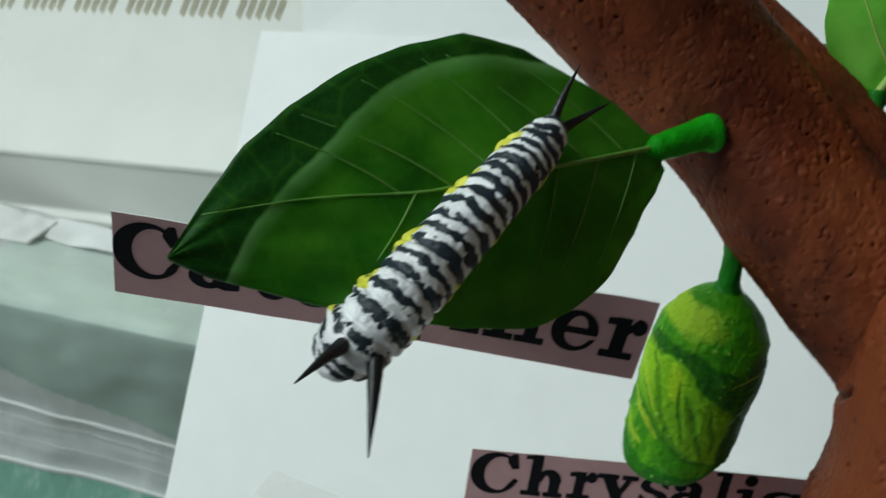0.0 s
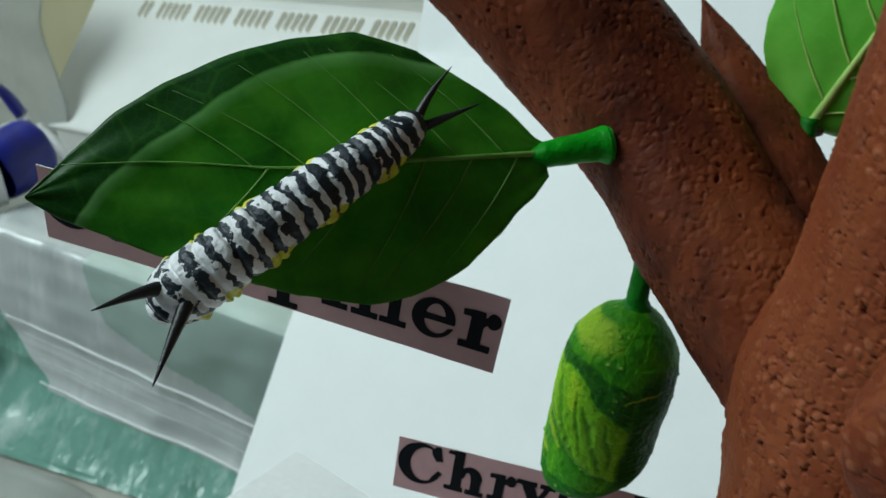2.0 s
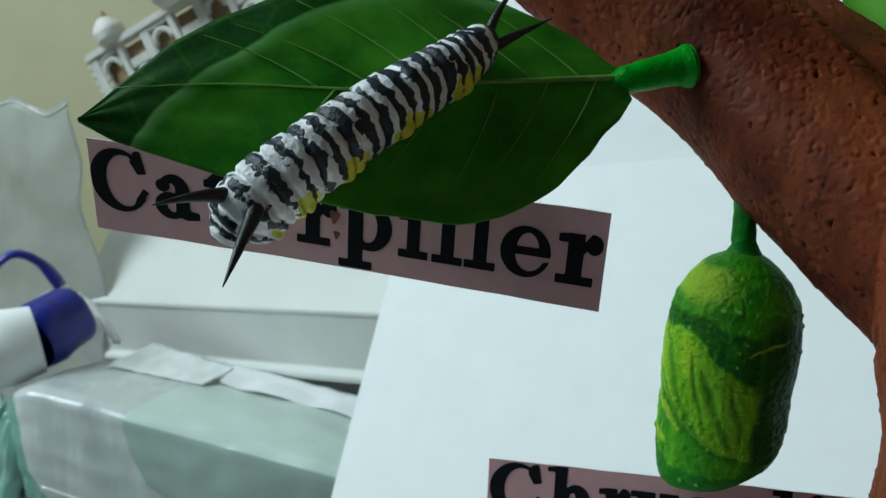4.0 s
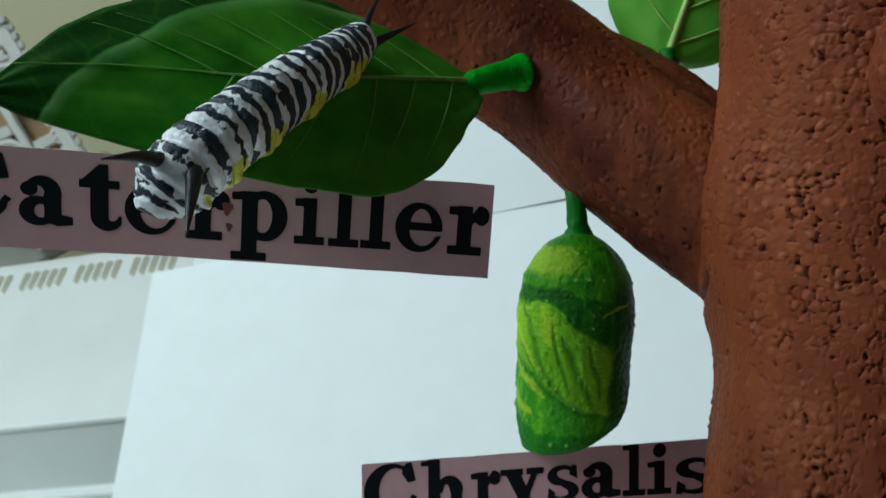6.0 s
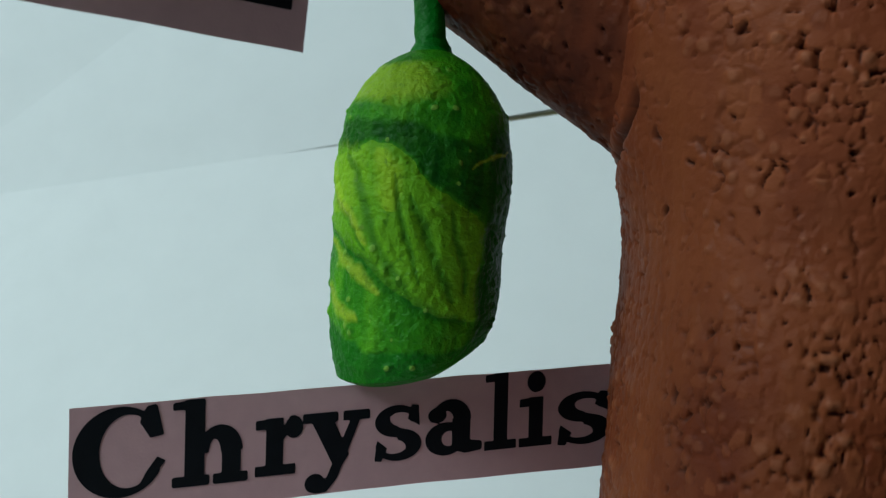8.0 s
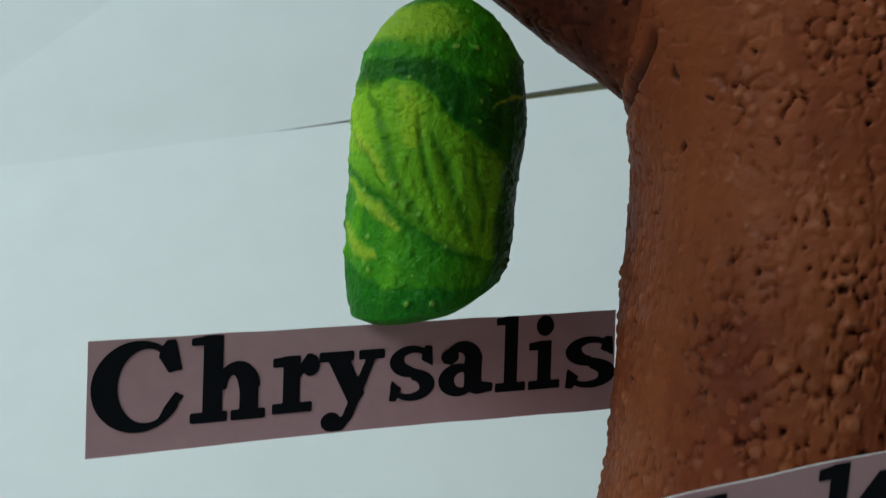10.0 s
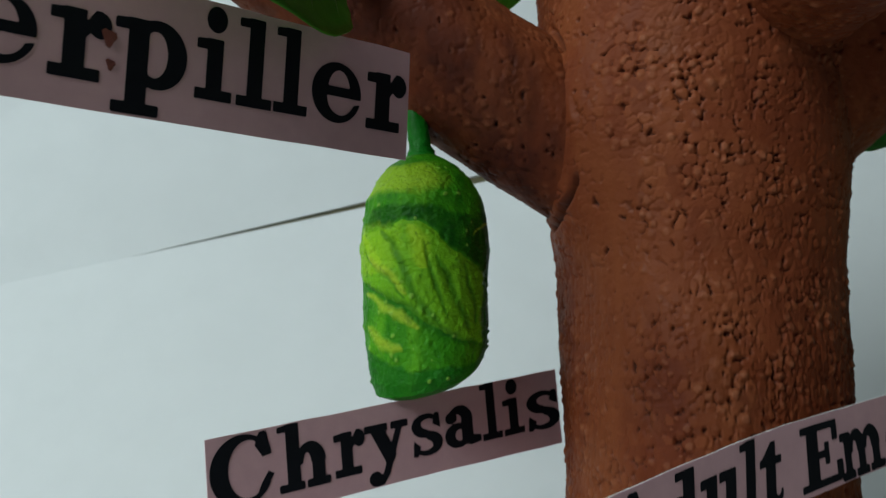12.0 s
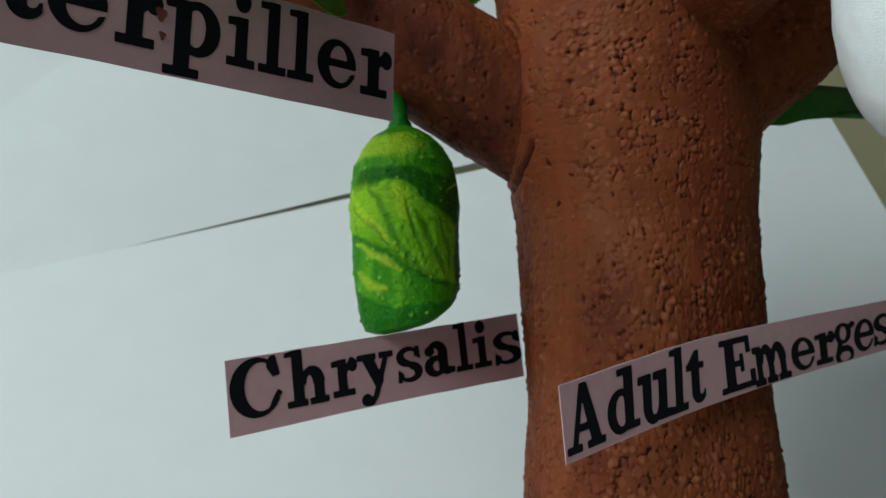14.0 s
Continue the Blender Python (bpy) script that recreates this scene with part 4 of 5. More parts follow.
LETTERS = {
    "l": (0.80, 0.0, 1.5, (bar(0.23, 0.57, 0, 1.5), bar(0, 0.80, 0, 0.17), poly((0, 1.34), (0.4, 1.34), (0.4, 1.5), (0, 1.47)))),
    "i": (0.80, 0.0, 1.53, (bar(0.23, 0.57, 0, 1.0), bar(0, 0.80, 0, 0.17), poly((0, 0.82), (0.4, 0.82), (0.4, 1.0), (0, 0.97)), ell(0.40, 1.32, 0.22, 0.21))),
    "h": (1.30, 0.0, 1.5, (bar(0.21, 0.54, 0, 1.5), bar(0, 0.63, 0, 0.17), bar(0.70, 1.30, 0, 0.17), poly((0, 1.34), (0.4, 1.34), (0.4, 1.5), (0, 1.46)), arch(0.50, 1.02), bar(0.85, 1.17, 0, 0.60))),
    "r": (0.90, 0.0, 1.03, (bar(0.20, 0.52, 0, 1.0), bar(0, 0.76, 0, 0.17), poly((0, 0.82), (0.4, 0.82), (0.4, 1.0), (0, 0.97)), ell(0.73, 0.82, 0.17, 0.19), poly((0.45, 0.55), (0.50, 0.80), (0.66, 1.02), (0.76, 1.02), (0.70, 0.80)))),
    "C": (1.52, -0.03, 1.5, (both(less(ell(0.76, 0.735, 0.76, 0.765), ell(0.90, 0.74, 0.48, 0.63), poly((0.95, 0.80), (1.7, 1.25), (1.7, 0.40), (0.95, 0.42))), bar(0, 1.42, -0.1, 1.6)),
                             poly((1.20, 1.48), (1.36, 1.50), (1.48, 0.98), (1.26, 0.94), (1.08, 1.22)), poly((1.10, 0.16), (1.30, 0.28), (1.52, 0.52), (1.38, 0.60), (1.20, 0.36)))),
    "a": (1.02, -0.03, 1.02, (less(ell(0.36, 0.28, 0.36, 0.31), ell(0.42, 0.28, 0.14, 0.15)), bar(0.48, 0.80, 0.12, 0.66), both(less(ell(0.45, 0.64, 0.36, 0.38), ell(0.37, 0.58, 0.14, 0.24)), bar(0, 1, 0.62, 1.1)),
                              ell(0.20, 0.74, 0.16, 0.14), poly((0.50, 0.06), (0.72, -0.02), (1.02, 0.02), (1.02, 0.18), (0.78, 0.22)))),
    "t": (0.76, -0.03, 1.32, (bar(0.20, 0.52, 0.22, 1.05), bar(0, 0.72, 0.84, 1.0), poly((0.03, 0.97), (0.36, 1.32), (0.52, 1.32), (0.52, 0.95)), both(less(ell(0.50, 0.28, 0.30, 0.31), ell(0.60, 0.36, 0.12, 0.20)), bar(0, 0.76, -0.1, 0.28)))),
    "e": (1.02, -0.03, 1.03, (less(ell(0.51, 0.5, 0.51, 0.53), both(ell(0.55, 0.52, 0.24, 0.39), poly((0, 0.60), (2, 0.60), (2, 2), (0, 2))), both(ell(0.60, 0.46, 0.30, 0.36), poly((0, -1), (2, -1), (2, 0.44), (0, 0.44))), poly((0.70, 0.27), (1.2, 0.40), (1.2, 0.44), (0.70, 0.44))), bar(0.2, 1.0, 0.44, 0.60))),
    "p": (1.16, -0.46, 1.03, (bar(0.21, 0.53, -0.42, 1.0), poly((0, 0.82), (0.4, 0.82), (0.4, 1.0), (0, 0.97)), bar(0, 0.74, -0.46, -0.29), both(less(ell(0.68, 0.5, 0.48, 0.53), ell(0.64, 0.5, 0.21, 0.37)), bar(0.40, 1.2, -0.1, 1.1)))),
    "y": (1.16, -0.48, 1.0, (poly((0.12, 0.92), (0.50, 0.92), (0.80, 0.20), (0.60, -0.12)), poly((0.86, 0.92), (1.02, 0.92), (0.60, -0.22), (0.40, -0.42), (0.44, -0.16)), bar(0, 0.60, 0.83, 1.0), bar(0.70, 1.16, 0.83, 1.0),
                             ell(0.22, -0.28, 0.17, 0.17), poly((0.22, -0.46), (0.42, -0.45), (0.60, -0.22), (0.46, -0.14), (0.34, -0.30)))),
    "s": (0.88, -0.03, 1.03, (both(less(ell(0.42, 0.73, 0.40, 0.30), ell(0.48, 0.76, 0.22, 0.14)), bar(0, 0.80, 0.70, 1.1)),
                              both(less(ell(0.42, 0.73, 0.40, 0.30), ell(0.50, 0.78, 0.22, 0.16)), bar(0, 0.44, 0.40, 0.80)), both(less(ell(0.46, 0.27, 0.42, 0.30), ell(0.38, 0.24, 0.24, 0.14)), bar(0, 0.9, -0.1, 0.30)),
                              both(less(ell(0.46, 0.27, 0.42, 0.30), ell(0.36, 0.22, 0.24, 0.16)), bar(0.44, 0.9, 0.20, 0.6)), poly((0.10, 0.58), (0.30, 0.46), (0.62, 0.36), (0.80, 0.42), (0.62, 0.54), (0.28, 0.66)), poly((0.62, 0.76), (0.84, 0.62), (0.82, 1.0), (0.70, 1.02)),
                              poly((0.02, 0.0), (0.14, -0.02), (0.24, 0.22), (0.06, 0.38)))),
    "A": (1.46, 0.0, 1.45, (poly((0.58, 1.45), (0.86, 1.45), (1.32, 0.1), (0.93, 0.1)), poly((0.60, 1.45), (0.76, 1.40), (0.38, 0.1), (0.20, 0.1)), bar(0.42, 1.0, 0.42, 0.57), bar(0, 0.56, 0, 0.16), bar(0.76, 1.46, 0, 0.16))),
    "d": (1.16, -0.03, 1.5, (both(less(ell(0.47, 0.5, 0.47, 0.53), ell(0.50, 0.5, 0.20, 0.37)), bar(-0.1, 0.74, -0.1, 1.1)), bar(0.62, 0.95, 0, 1.5), bar(0.40, 0.8, 1.34, 1.5), bar(0.8, 1.16, 0, 0.17))),
    "u": (1.30, -0.03, 1.0, (bar(0.18, 0.50, 0.30, 1.0), bar(0, 0.4, 0.84, 1.0), both(less(ell(0.56, 0.36, 0.38, 0.39), ell(0.62, 0.42, 0.15, 0.28)), bar(0, 1.0, -0.1, 0.42)), bar(0.78, 1.10, 0, 1.0), bar(0.58, 0.9, 0.84, 1.0), bar(0.9, 1.30, 0, 0.17))),
    "E": (1.28, 0.0, 1.45, (bar(0.20, 0.56, 0, 1.45), bar(0, 1.18, 1.29, 1.45), bar(0, 1.24, 0, 0.16), bar(0.4, 0.86, 0.65, 0.81), bar(0.76, 0.90, 0.48, 0.98), bar(1.02, 1.18, 0.98, 1.4), bar(1.10, 1.28, 0, 0.48))),
    "m": (1.94, 0.0, 1.03, (bar(0.18, 0.48, 0, 1.0), bar(0.81, 1.11, 0, 0.62), bar(1.44, 1.74, 0, 0.62), bar(0, 0.60, 0, 0.17), bar(0.67, 1.24, 0, 0.17), bar(1.31, 1.94, 0, 0.17), bar(0, 0.4, 0.84, 1.0), arch(0.46, 0.97), arch(1.09, 1.60))),
    "g": (1.10, -0.47, 1.03, (less(ell(0.47, 0.66, 0.42, 0.37), ell(0.47, 0.66, 0.17, 0.25)), less(ell(0.50, -0.12, 0.48, 0.34), ell(0.53, -0.16, 0.28, 0.17)), poly((0.10, 0.12), (0.30, 0.04), (0.45, 0.36), (0.22, 0.42)), bar(0.2, 0.7, 0.06, 0.22), ell(0.93, 0.92, 0.15, 0.11))),
}


@functools.lru_cache(maxsize=None)
def glyph(ch, nx=40):
    """Small faces that fill one letter, clipped at its outline, scaled into the unit square."""
    w, y0, y1, shapes = LETTERS[ch]
    ny = int(nx * (y1 - y0) / w) + 1
    gx, gy = np.meshgrid(np.linspace(-0.01, w + 0.01, nx + 1), np.linspace(y0 - 0.01, y1 + 0.01, ny + 1), indexing="ij")
    f = np.minimum.reduce([g(gx, gy) for g in shapes]) - 0.006
    pts, faces = [], []
    for i in range(nx):
        for j in range(ny):
            ring = [(i, j), (i + 1, j), (i + 1, j + 1), (i, j + 1)]
            val = [f[q] for q in ring]
            if min(val) > 0:
                continue
            out = []
            for k in range(4):
                a, b, va, vb = ring[k], ring[k - 3], val[k], val[k - 3]
                if va <= 0:
                    out.append((gx[a], gy[a]))
                if (va <= 0) != (vb <= 0):
                    s = va / (va - vb)
                    out.append((gx[a] + s * (gx[b] - gx[a]), gy[a] + s * (gy[b] - gy[a])))
            if len(out) > 2:
                faces.append(tuple(range(len(pts), len(pts) + len(out))))
                pts += [(x / w, (y - y0) / (y1 - y0)) for x, y in out]
    return pts, faces


def printed_label(name, low, high, letters, words, cut=0.0, lift=0.0001, stains=()):
    """A paper strip between its lower and upper edge (points along each) with its line of letters; cut: how far the scissors rose along the foot."""
    root = thing(name, (Vector(low[0]) + Vector(low[-1])) / 2, f'mauve paper label printed "{words}" in black', "label", "printed labels")
    fine = 97
    lo, hi = spline(low, fine), spline(high, fine)

    def place(u, v, up=0.0):
        k = max(0.0, min(0.99999, u)) * (fine - 1)
        i, t = int(k), k - int(k)
        a, b = lo[i].lerp(lo[i + 1], t), hi[i].lerp(hi[i + 1], t)
        n = (lo[i + 1] - lo[i]).cross(b - a).normalized()
        return a.lerp(b, v) + (n if n.y < 0 else -n) * up

    bm = bmesh.new()
    grid, nu = {}, 48
    for i in range(nu + 1):
        u = i / nu
        foot = cut * (math.sin(math.pi * min(1.0, u * 1.05)) ** 1.5) + 0.008 * noise.noise(Vector((u * 9, 2.0, len(words))))
        head = 1.0 + 0.010 * noise.noise(Vector((u * 11, 7.0, len(words))))
        for j, v in enumerate((foot, 0.5, head)):
            for k in (0, 1):
                grid[i, j, k] = bm.verts.new(place(u, v, -0.0003 * k))
    for i in range(nu):
        for j in (0, 1):
            for k in (0, 1):
                bm.faces.new([grid[q] for q in ((i, j, k), (i + 1, j, k), (i + 1, j + 1, k), (i, j + 1, k))])
        for j in (0, 2):
            bm.faces.new([grid[q] for q in ((i, j, 0), (i + 1, j, 0), (i + 1, j, 1), (i, j, 1))]).material_index = 1
    for i in (0, nu):
        for j in (0, 1):
            bm.faces.new([grid[q] for q in ((i, j, 0), (i, j + 1, 0), (i, j + 1, 1), (i, j, 1))])
    settle(part("strip", bm, (MAUVE, PAPER), None, smooth=False), root)
    for ch, u0, u1, v0, v1 in letters:
        pts, faces = glyph(ch)
        me = bpy.data.meshes.new("letter")
        me.from_pydata([place(u0 + (u1 - u0) * x, max(v0 + (v1 - v0) * y, 0.02), lift) for x, y in pts], [], faces)
        me.materials.append(INK)
        settle(new("letter", me), root)
    along = (Vector(low[-1]) - Vector(low[0])).normalized()
    for u, v, r in stains:
        bm = bmesh.new()
        bm.faces.new([bm.verts.new(place(u, v, lift + 0.0002) + (along * math.cos(a) + Vector((0, 0, 1.3)) * math.sin(a)) * r * (1 + 0.25 * math.sin(3 * a + u))) for a in [math.pi * i / 6 for i in range(12)]])
        settle(part("stain", bm, STAIN, None, "small rust-red stain", smooth=False), root)
    return root


printed_label("caterpillar_label", ((-0.0557, 0.1660, 0.1950), (0.0026, 0.1676, 0.1918), (0.0609, 0.1682, 0.1886)), ((-0.0546, 0.1613, 0.2165), (0.0035, 0.1646, 0.2132), (0.0617, 0.1669, 0.2098)),
              (("C", -0.001, 0.122, 0.241, 0.930), ("a", 0.134, 0.226, 0.244, 0.736), ("t", 0.238, 0.311, 0.234, 0.888), ("e", 0.317, 0.410, 0.227, 0.718), ("r", 0.425, 0.503, 0.217, 0.722), ("p", 0.508, 0.610, 0.031, 0.748), ("i", 0.624, 0.680, 0.236, 0.965), ("l", 0.688, 0.745, 0.235, 0.945), ("l", 0.749, 0.806, 0.238, 0.945), ("e", 0.814, 0.904, 0.234, 0.753), ("r", 0.916, 0.994, 0.238, 0.768)),
              "Caterpiller", 0.012, stains=((0.500, 0.55, 0.0011), (0.504, 0.36, 0.0007)))
printed_label("chrysalis_label", ((0.0344, 0.2045, 0.1143), (0.0829, 0.2018, 0.1180), (0.1313, 0.1987, 0.1216)), ((0.0339, 0.2053, 0.1332), (0.0825, 0.2031, 0.1371), (0.1312, 0.2004, 0.1411)),
              (("C", 0.006, 0.154, 0.189, 0.977), ("h", 0.165, 0.292, 0.222, 0.989), ("r", 0.305, 0.388, 0.241, 0.771), ("y", 0.388, 0.510, 0.023, 0.766), ("s", 0.519, 0.609, 0.256, 0.774), ("a", 0.618, 0.729, 0.260, 0.784), ("l", 0.735, 0.799, 0.265, 0.997), ("i", 0.806, 0.874, 0.263, 0.985), ("s", 0.885, 1.001, 0.234, 0.747)),
              "Chrysalis", 0.02)
printed_label("adult_label", [(0.0782, 0.1345, 0.1083), (0.1186, 0.1318, 0.1147), (0.1607, 0.1282, 0.1198), (0.2204, 0.1241, 0.1248)], [(0.0772, 0.1345, 0.1254), (0.1192, 0.1318, 0.1318), (0.1585, 0.1282, 0.1356), (0.2238, 0.1241, 0.14)],
              (("A", 0.005, 0.105, 0.089, 0.944), ("d", 0.113, 0.201, 0.096, 0.944), ("u", 0.199, 0.298, 0.049, 0.742), ("l", 0.293, 0.346, 0.065, 0.973), ("t", 0.343, 0.404, 0.097, 0.865), ("E", 0.459, 0.577, 0.073, 0.892), ("m", 0.573, 0.687, 0.023, 0.681), ("e", 0.693, 0.759, 0.066, 0.640), ("r", 0.762, 0.818, 0.073, 0.646), ("g", 0.815, 0.876, -0.055, 0.733), ("e", 0.872, 0.931, 0.100, 0.720), ("s", 0.929, 0.987, 0.124, 0.752)),
              "Adult Emerges")

# ---------------------------------------------------------------- things at the far side of the tree
right_leaf = thing("leaf_stalk", (0.205, 0.158, 0.205), "flat dark green stalk that sticks out beside the trunk", "stalk")
settle(part("blade", tube([(0.200, 0.154, 0.2005), (0.212, 0.152, 0.2040), (0.233, 0.150, 0.2097), (0.272, 0.149, 0.2132), (0.310, 0.147, 0.2150)], [0.0010, 0.0045, 0.0060, 0.0056, 0.0050], 40, 28,
                          lambda i, a: 1 / math.hypot(math.sin(a) / 0.16, math.cos(a))), STALK_DARK, None, "flat dark green blade"), right_leaf)
settle(part("hem", tube([(0.246, 0.1478, 0.2062), (0.272, 0.1468, 0.2082), (0.310, 0.1448, 0.2102)], [0.0006, 0.0011, 0.0011], 20, 8), STALK, None, "bright green lower edge"), right_leaf)


tagged(mesh_ob("foam_egg", egg((0.1640, 0.088, 0.2100), (0.0245, 0.018, 0.0345), 2), FOAM), "rough white foam shape hung from the branch", "foam ornament")

# ---------------------------------------------------------------- the white appliance behind
EA = Vector((0.937, -0.288, 0.168)).normalized()
FA = Vector((0.294, 0.956, 0.0)).normalized()
PA = Vector((-0.122, 0.596, 0.032))


def loft(profile, s0, s1, flat_foot=None, lean=0.0):
    """A profile of (forward, up) pairs run along the appliance's length."""
    bm = bmesh.new()
    ends = []
    for s in (s0, s1):
        ring = []
        for f, z in profile:
            p = PA + EA * (s - lean * min(f, 0.106) * (s == s0)) + FA * f + Vector((0, 0, z))
            if flat_foot is not None and z < -0.1:
                p.z = flat_foot
            ring.append(bm.verts.new(p))
        ends.append(ring)
    n = len(profile)
    for j in range(n):
        bm.faces.new((ends[0][j], ends[0][(j + 1) % n], ends[1][(j + 1) % n], ends[1][j]))
    bm.faces.new(ends[0][::-1]), bm.faces.new(ends[1])
    return bm


appliance = thing("appliance", (-0.22, 0.70, ZT), "white plastic appliance with a row of vent slots", "appliance")
shell = settle(part("shell", loft([(0.0, 0.006), (0.003, 0.002), (0.010, -0.044), (0.004, -0.046), (0.004, -0.053), (0.030, -0.055), (0.030, -0.2), (0.26, -0.2), (0.28, 0.118), (0.114, 0.124), (0.106, 0.118)], -0.360, 0.10, ZT, 0.42), PLASTIC, None, smooth=False), appliance)
bv = shell.modifiers.new("soft_edges", "BEVEL")
bv.width, bv.segments, bv.limit_method = 0.009, 4, "ANGLE"
VA = (FA * 0.106 + Vector((0, 0, 0.118))).normalized()
NV = EA.cross(VA).normalized()
if NV.y > 0:
    NV = -NV
slot_m = Matrix(((EA.x, VA.x, NV.x, 0), (EA.y, VA.y, NV.y, 0), (EA.z, VA.z, NV.z, 0), (0, 0, 0, 1)))
slot_bm = bmesh.new()
rim = [(0.0030 * math.cos(a), 0.0030 * math.sin(a) + (0.0095 if math.sin(a) >= 0 else -0.0095)) for a in [math.pi * (i + 0.5) / 7 for i in range(14)]]
lid = slot_bm.faces.new([slot_bm.verts.new((x, y, 0.0006)) for x, y in rim])
for v in [q["geom"] for q in (bmesh.ops.extrude_face_region(slot_bm, geom=[lid]),)][0]:
    if isinstance(v, bmesh.types.BMVert):
        v.co.z = -0.002
bmesh.ops.recalc_face_normals(slot_bm, faces=slot_bm.faces)
slot_me = bpy.data.meshes.new("vent_slot")
slot_bm.to_mesh(slot_me)
slot_bm.free()
slot_me.materials.append(SLOT)
for k in range(39):
    s = -0.3252 + 0.0084 * k
    if k % 6 == 2:
        continue
    ob = new("vent_slot", slot_me)
    ob.matrix_world = Matrix.Translation(PA + EA * s + VA * 0.1435) @ slot_m
    settle(ob, shell)

# ---------------------------------------------------------------- the glossy wrapped pack
def pack_point(x, f):
    """Skin of the pack at length x; f runs -2..-1 up its back, to 0 over the top, to 1 down the front, to 2.2 at the foot."""
    edge, fold, hem = -0.020 - 0.09 * (x + 0.35), -0.093 - 0.19 * (x + 0.35), -0.135 - 0.178 * (x + 0.35)
    knots = (-2.0, -1.0, -0.5, 0.0, 0.5, 1.0, 1.55, 1.85, 2.2)
    ys = (0.614, 0.612, 0.556, 0.500, 0.4955, 0.497, 0.490, 0.466, 0.448)
    zs = (ZT + 0.001, edge - 0.014, edge - 0.004, edge, (edge + fold) / 2, fold, hem, (hem + ZT) / 2 - 0.003, ZT + 0.001)
    y = sum(float(np.interp(f + d, knots, ys)) for d in (-0.10, -0.05, 0, 0.05, 0.10)) / 5
    z = sum(float(np.interp(f + d, knots, zs)) for d in (-0.10, -0.05, 0, 0.05, 0.10)) / 5
    if 0.9 < f < 1.6:
        y -= 0.0006 * max(0.0, math.sin(2 * math.pi * f / 0.165)) ** 2 * min(1.0, (f - 0.9) * 8, (1.6 - f) * 8) * (0.6 + 0.5 * noise.noise(Vector((x * 9, f * 3, 2))))
    puff = 0.0035 * noise.noise(Vector((x * 13, f * 1.6, 0.3))) + 0.0012 * noise.noise(Vector((x * 40, f * 5, 4.1)))
    y -= puff * (0 if f > 2.1 or f < -1 else 1)
    z += 0.6 * abs(puff) * (1 if -1 < f < 0.1 else 0)
    end = max(0.0, (-0.345 - x) / 0.057, (x + 0.104) / 0.010)
    k = math.sqrt(max(0.0, 1 - min(1.0, end) ** 2))
    return Vector((x, 0.545 + (y - 0.545) * k, max(ZT + 0.0008, (edge + ZT) / 2 + 0.02 + (z - (edge + ZT) / 2 - 0.02) * k)))


def pack_zone(x, f):
    panel = float(np.interp(f, (-1, 0.12, 0.33, 0.58, 0.68, 0.78, 0.85, 1.0), (-0.272, -0.278, -0.271, -0.258, -0.236, -0.198, -0.160, -0.100)))
    teal = float(np.interp(f, (0.0, 0.32, 0.89, 1.33, 1.51), (-0.376, -0.367, -0.356, -0.323, -0.304)))
    if f > 1.56 or (f > 0 and x < teal):
        return 3
    if x > panel and -0.95 < f < 1:
        return 1 if f < 0.05 else 2
    return 0


def wrapped_pack():
    root = thing("wrapped_pack", (-0.24, 0.53, ZT), "glossy white plastic-wrapped pack printed with pale green and teal", "pack")
    xs = [-0.402 + 0.308 * i / 300 for i in range(301)]
    fs = [-2.0 + 4.2 * j / 200 for j in range(201)]
    rows = [[pack_point(x, f) for f in fs] for x in xs]
    for zone, (name, material, label) in enumerate((("film", PACK_WHITE, "white glossy film"), ("top_print", PACK_PALE, "pale green print"),
                                                    ("front_print", PACK_GREEN, "grey-green print with a curved edge"), ("base_print", PACK_TEAL, "teal print"))):
        bm = bmesh.new()
        seen = {}

        def vert(i, j):
            if (i, j) not in seen:
                seen[i, j] = bm.verts.new(rows[i][j])
            return seen[i, j]

        for i in range(300):
            for j in range(200):
                if pack_zone((xs[i] + xs[i + 1]) / 2, (fs[j] + fs[j + 1]) / 2) == zone:
                    bm.faces.new((vert(i, j), vert(i + 1, j), vert(i + 1, j + 1), vert(i, j + 1)))
        skin = settle(part(name, bm, material, None, label), root)
        if zone == 0:
            front = skin
    # thin white tubes added in place of highlights along the film
    for f, x0, r in ((0.985, -0.345, 0.0013), (1.10, -0.330, 0.0003), (1.30, -0.315, 0.0003), (1.535, -0.312, 0.0015)):
        line = [pack_point(x0 + (-0.106 - x0) * i / 24, f) + Vector((0, -0.0006, 0)) for i in range(25)]
        settle(part("film_glint", tube(line, [r * 0.4, r, r, r * 0.9], 48, 6), PACK_GLINT, None, "white line added as a highlight on the film"), front)

    def loose(u, v):
        return Vector((-0.3, -1, 0.2)) * 0.009 * (noise.noise(Vector((u * 5, v * 2.2, 1.7))) + 0.5 * noise.noise(Vector((u * 12, v * 5, 6.1))))

    settle(part("loose_film", slab(((-0.475, 0.440, ZT + 0.010), (-0.350, 0.462, ZT + 0.010), (-0.372, 0.503, -0.052), (-0.408, 0.535, -0.045)), 0.0005, (-0.3, -1, 0.4), 40, 30, loose), PACK_TEAL, None, "loose teal film gathered at the end"), root)
    return root


wrapped_pack()


def loose_sheet(label, corners, seed, amp):
    bl, br, tr, tl = corners
    n = (Vector(br) - Vector(bl)).cross(Vector(tl) - Vector(bl))
    n = n if n.z > 0 else -n
    return tagged(mesh_ob("paper_sheet", slab(corners, 0.0004, n, 24, 8, lambda u, v: Vector((0, 0, 1)) * amp * (abs(noise.noise(Vector((u * 3, v * 2, seed)))) + 0.3 * noise.noise(Vector((u * 9, v * 4, seed))))), PAPER), label, "paper", "loose sheets")


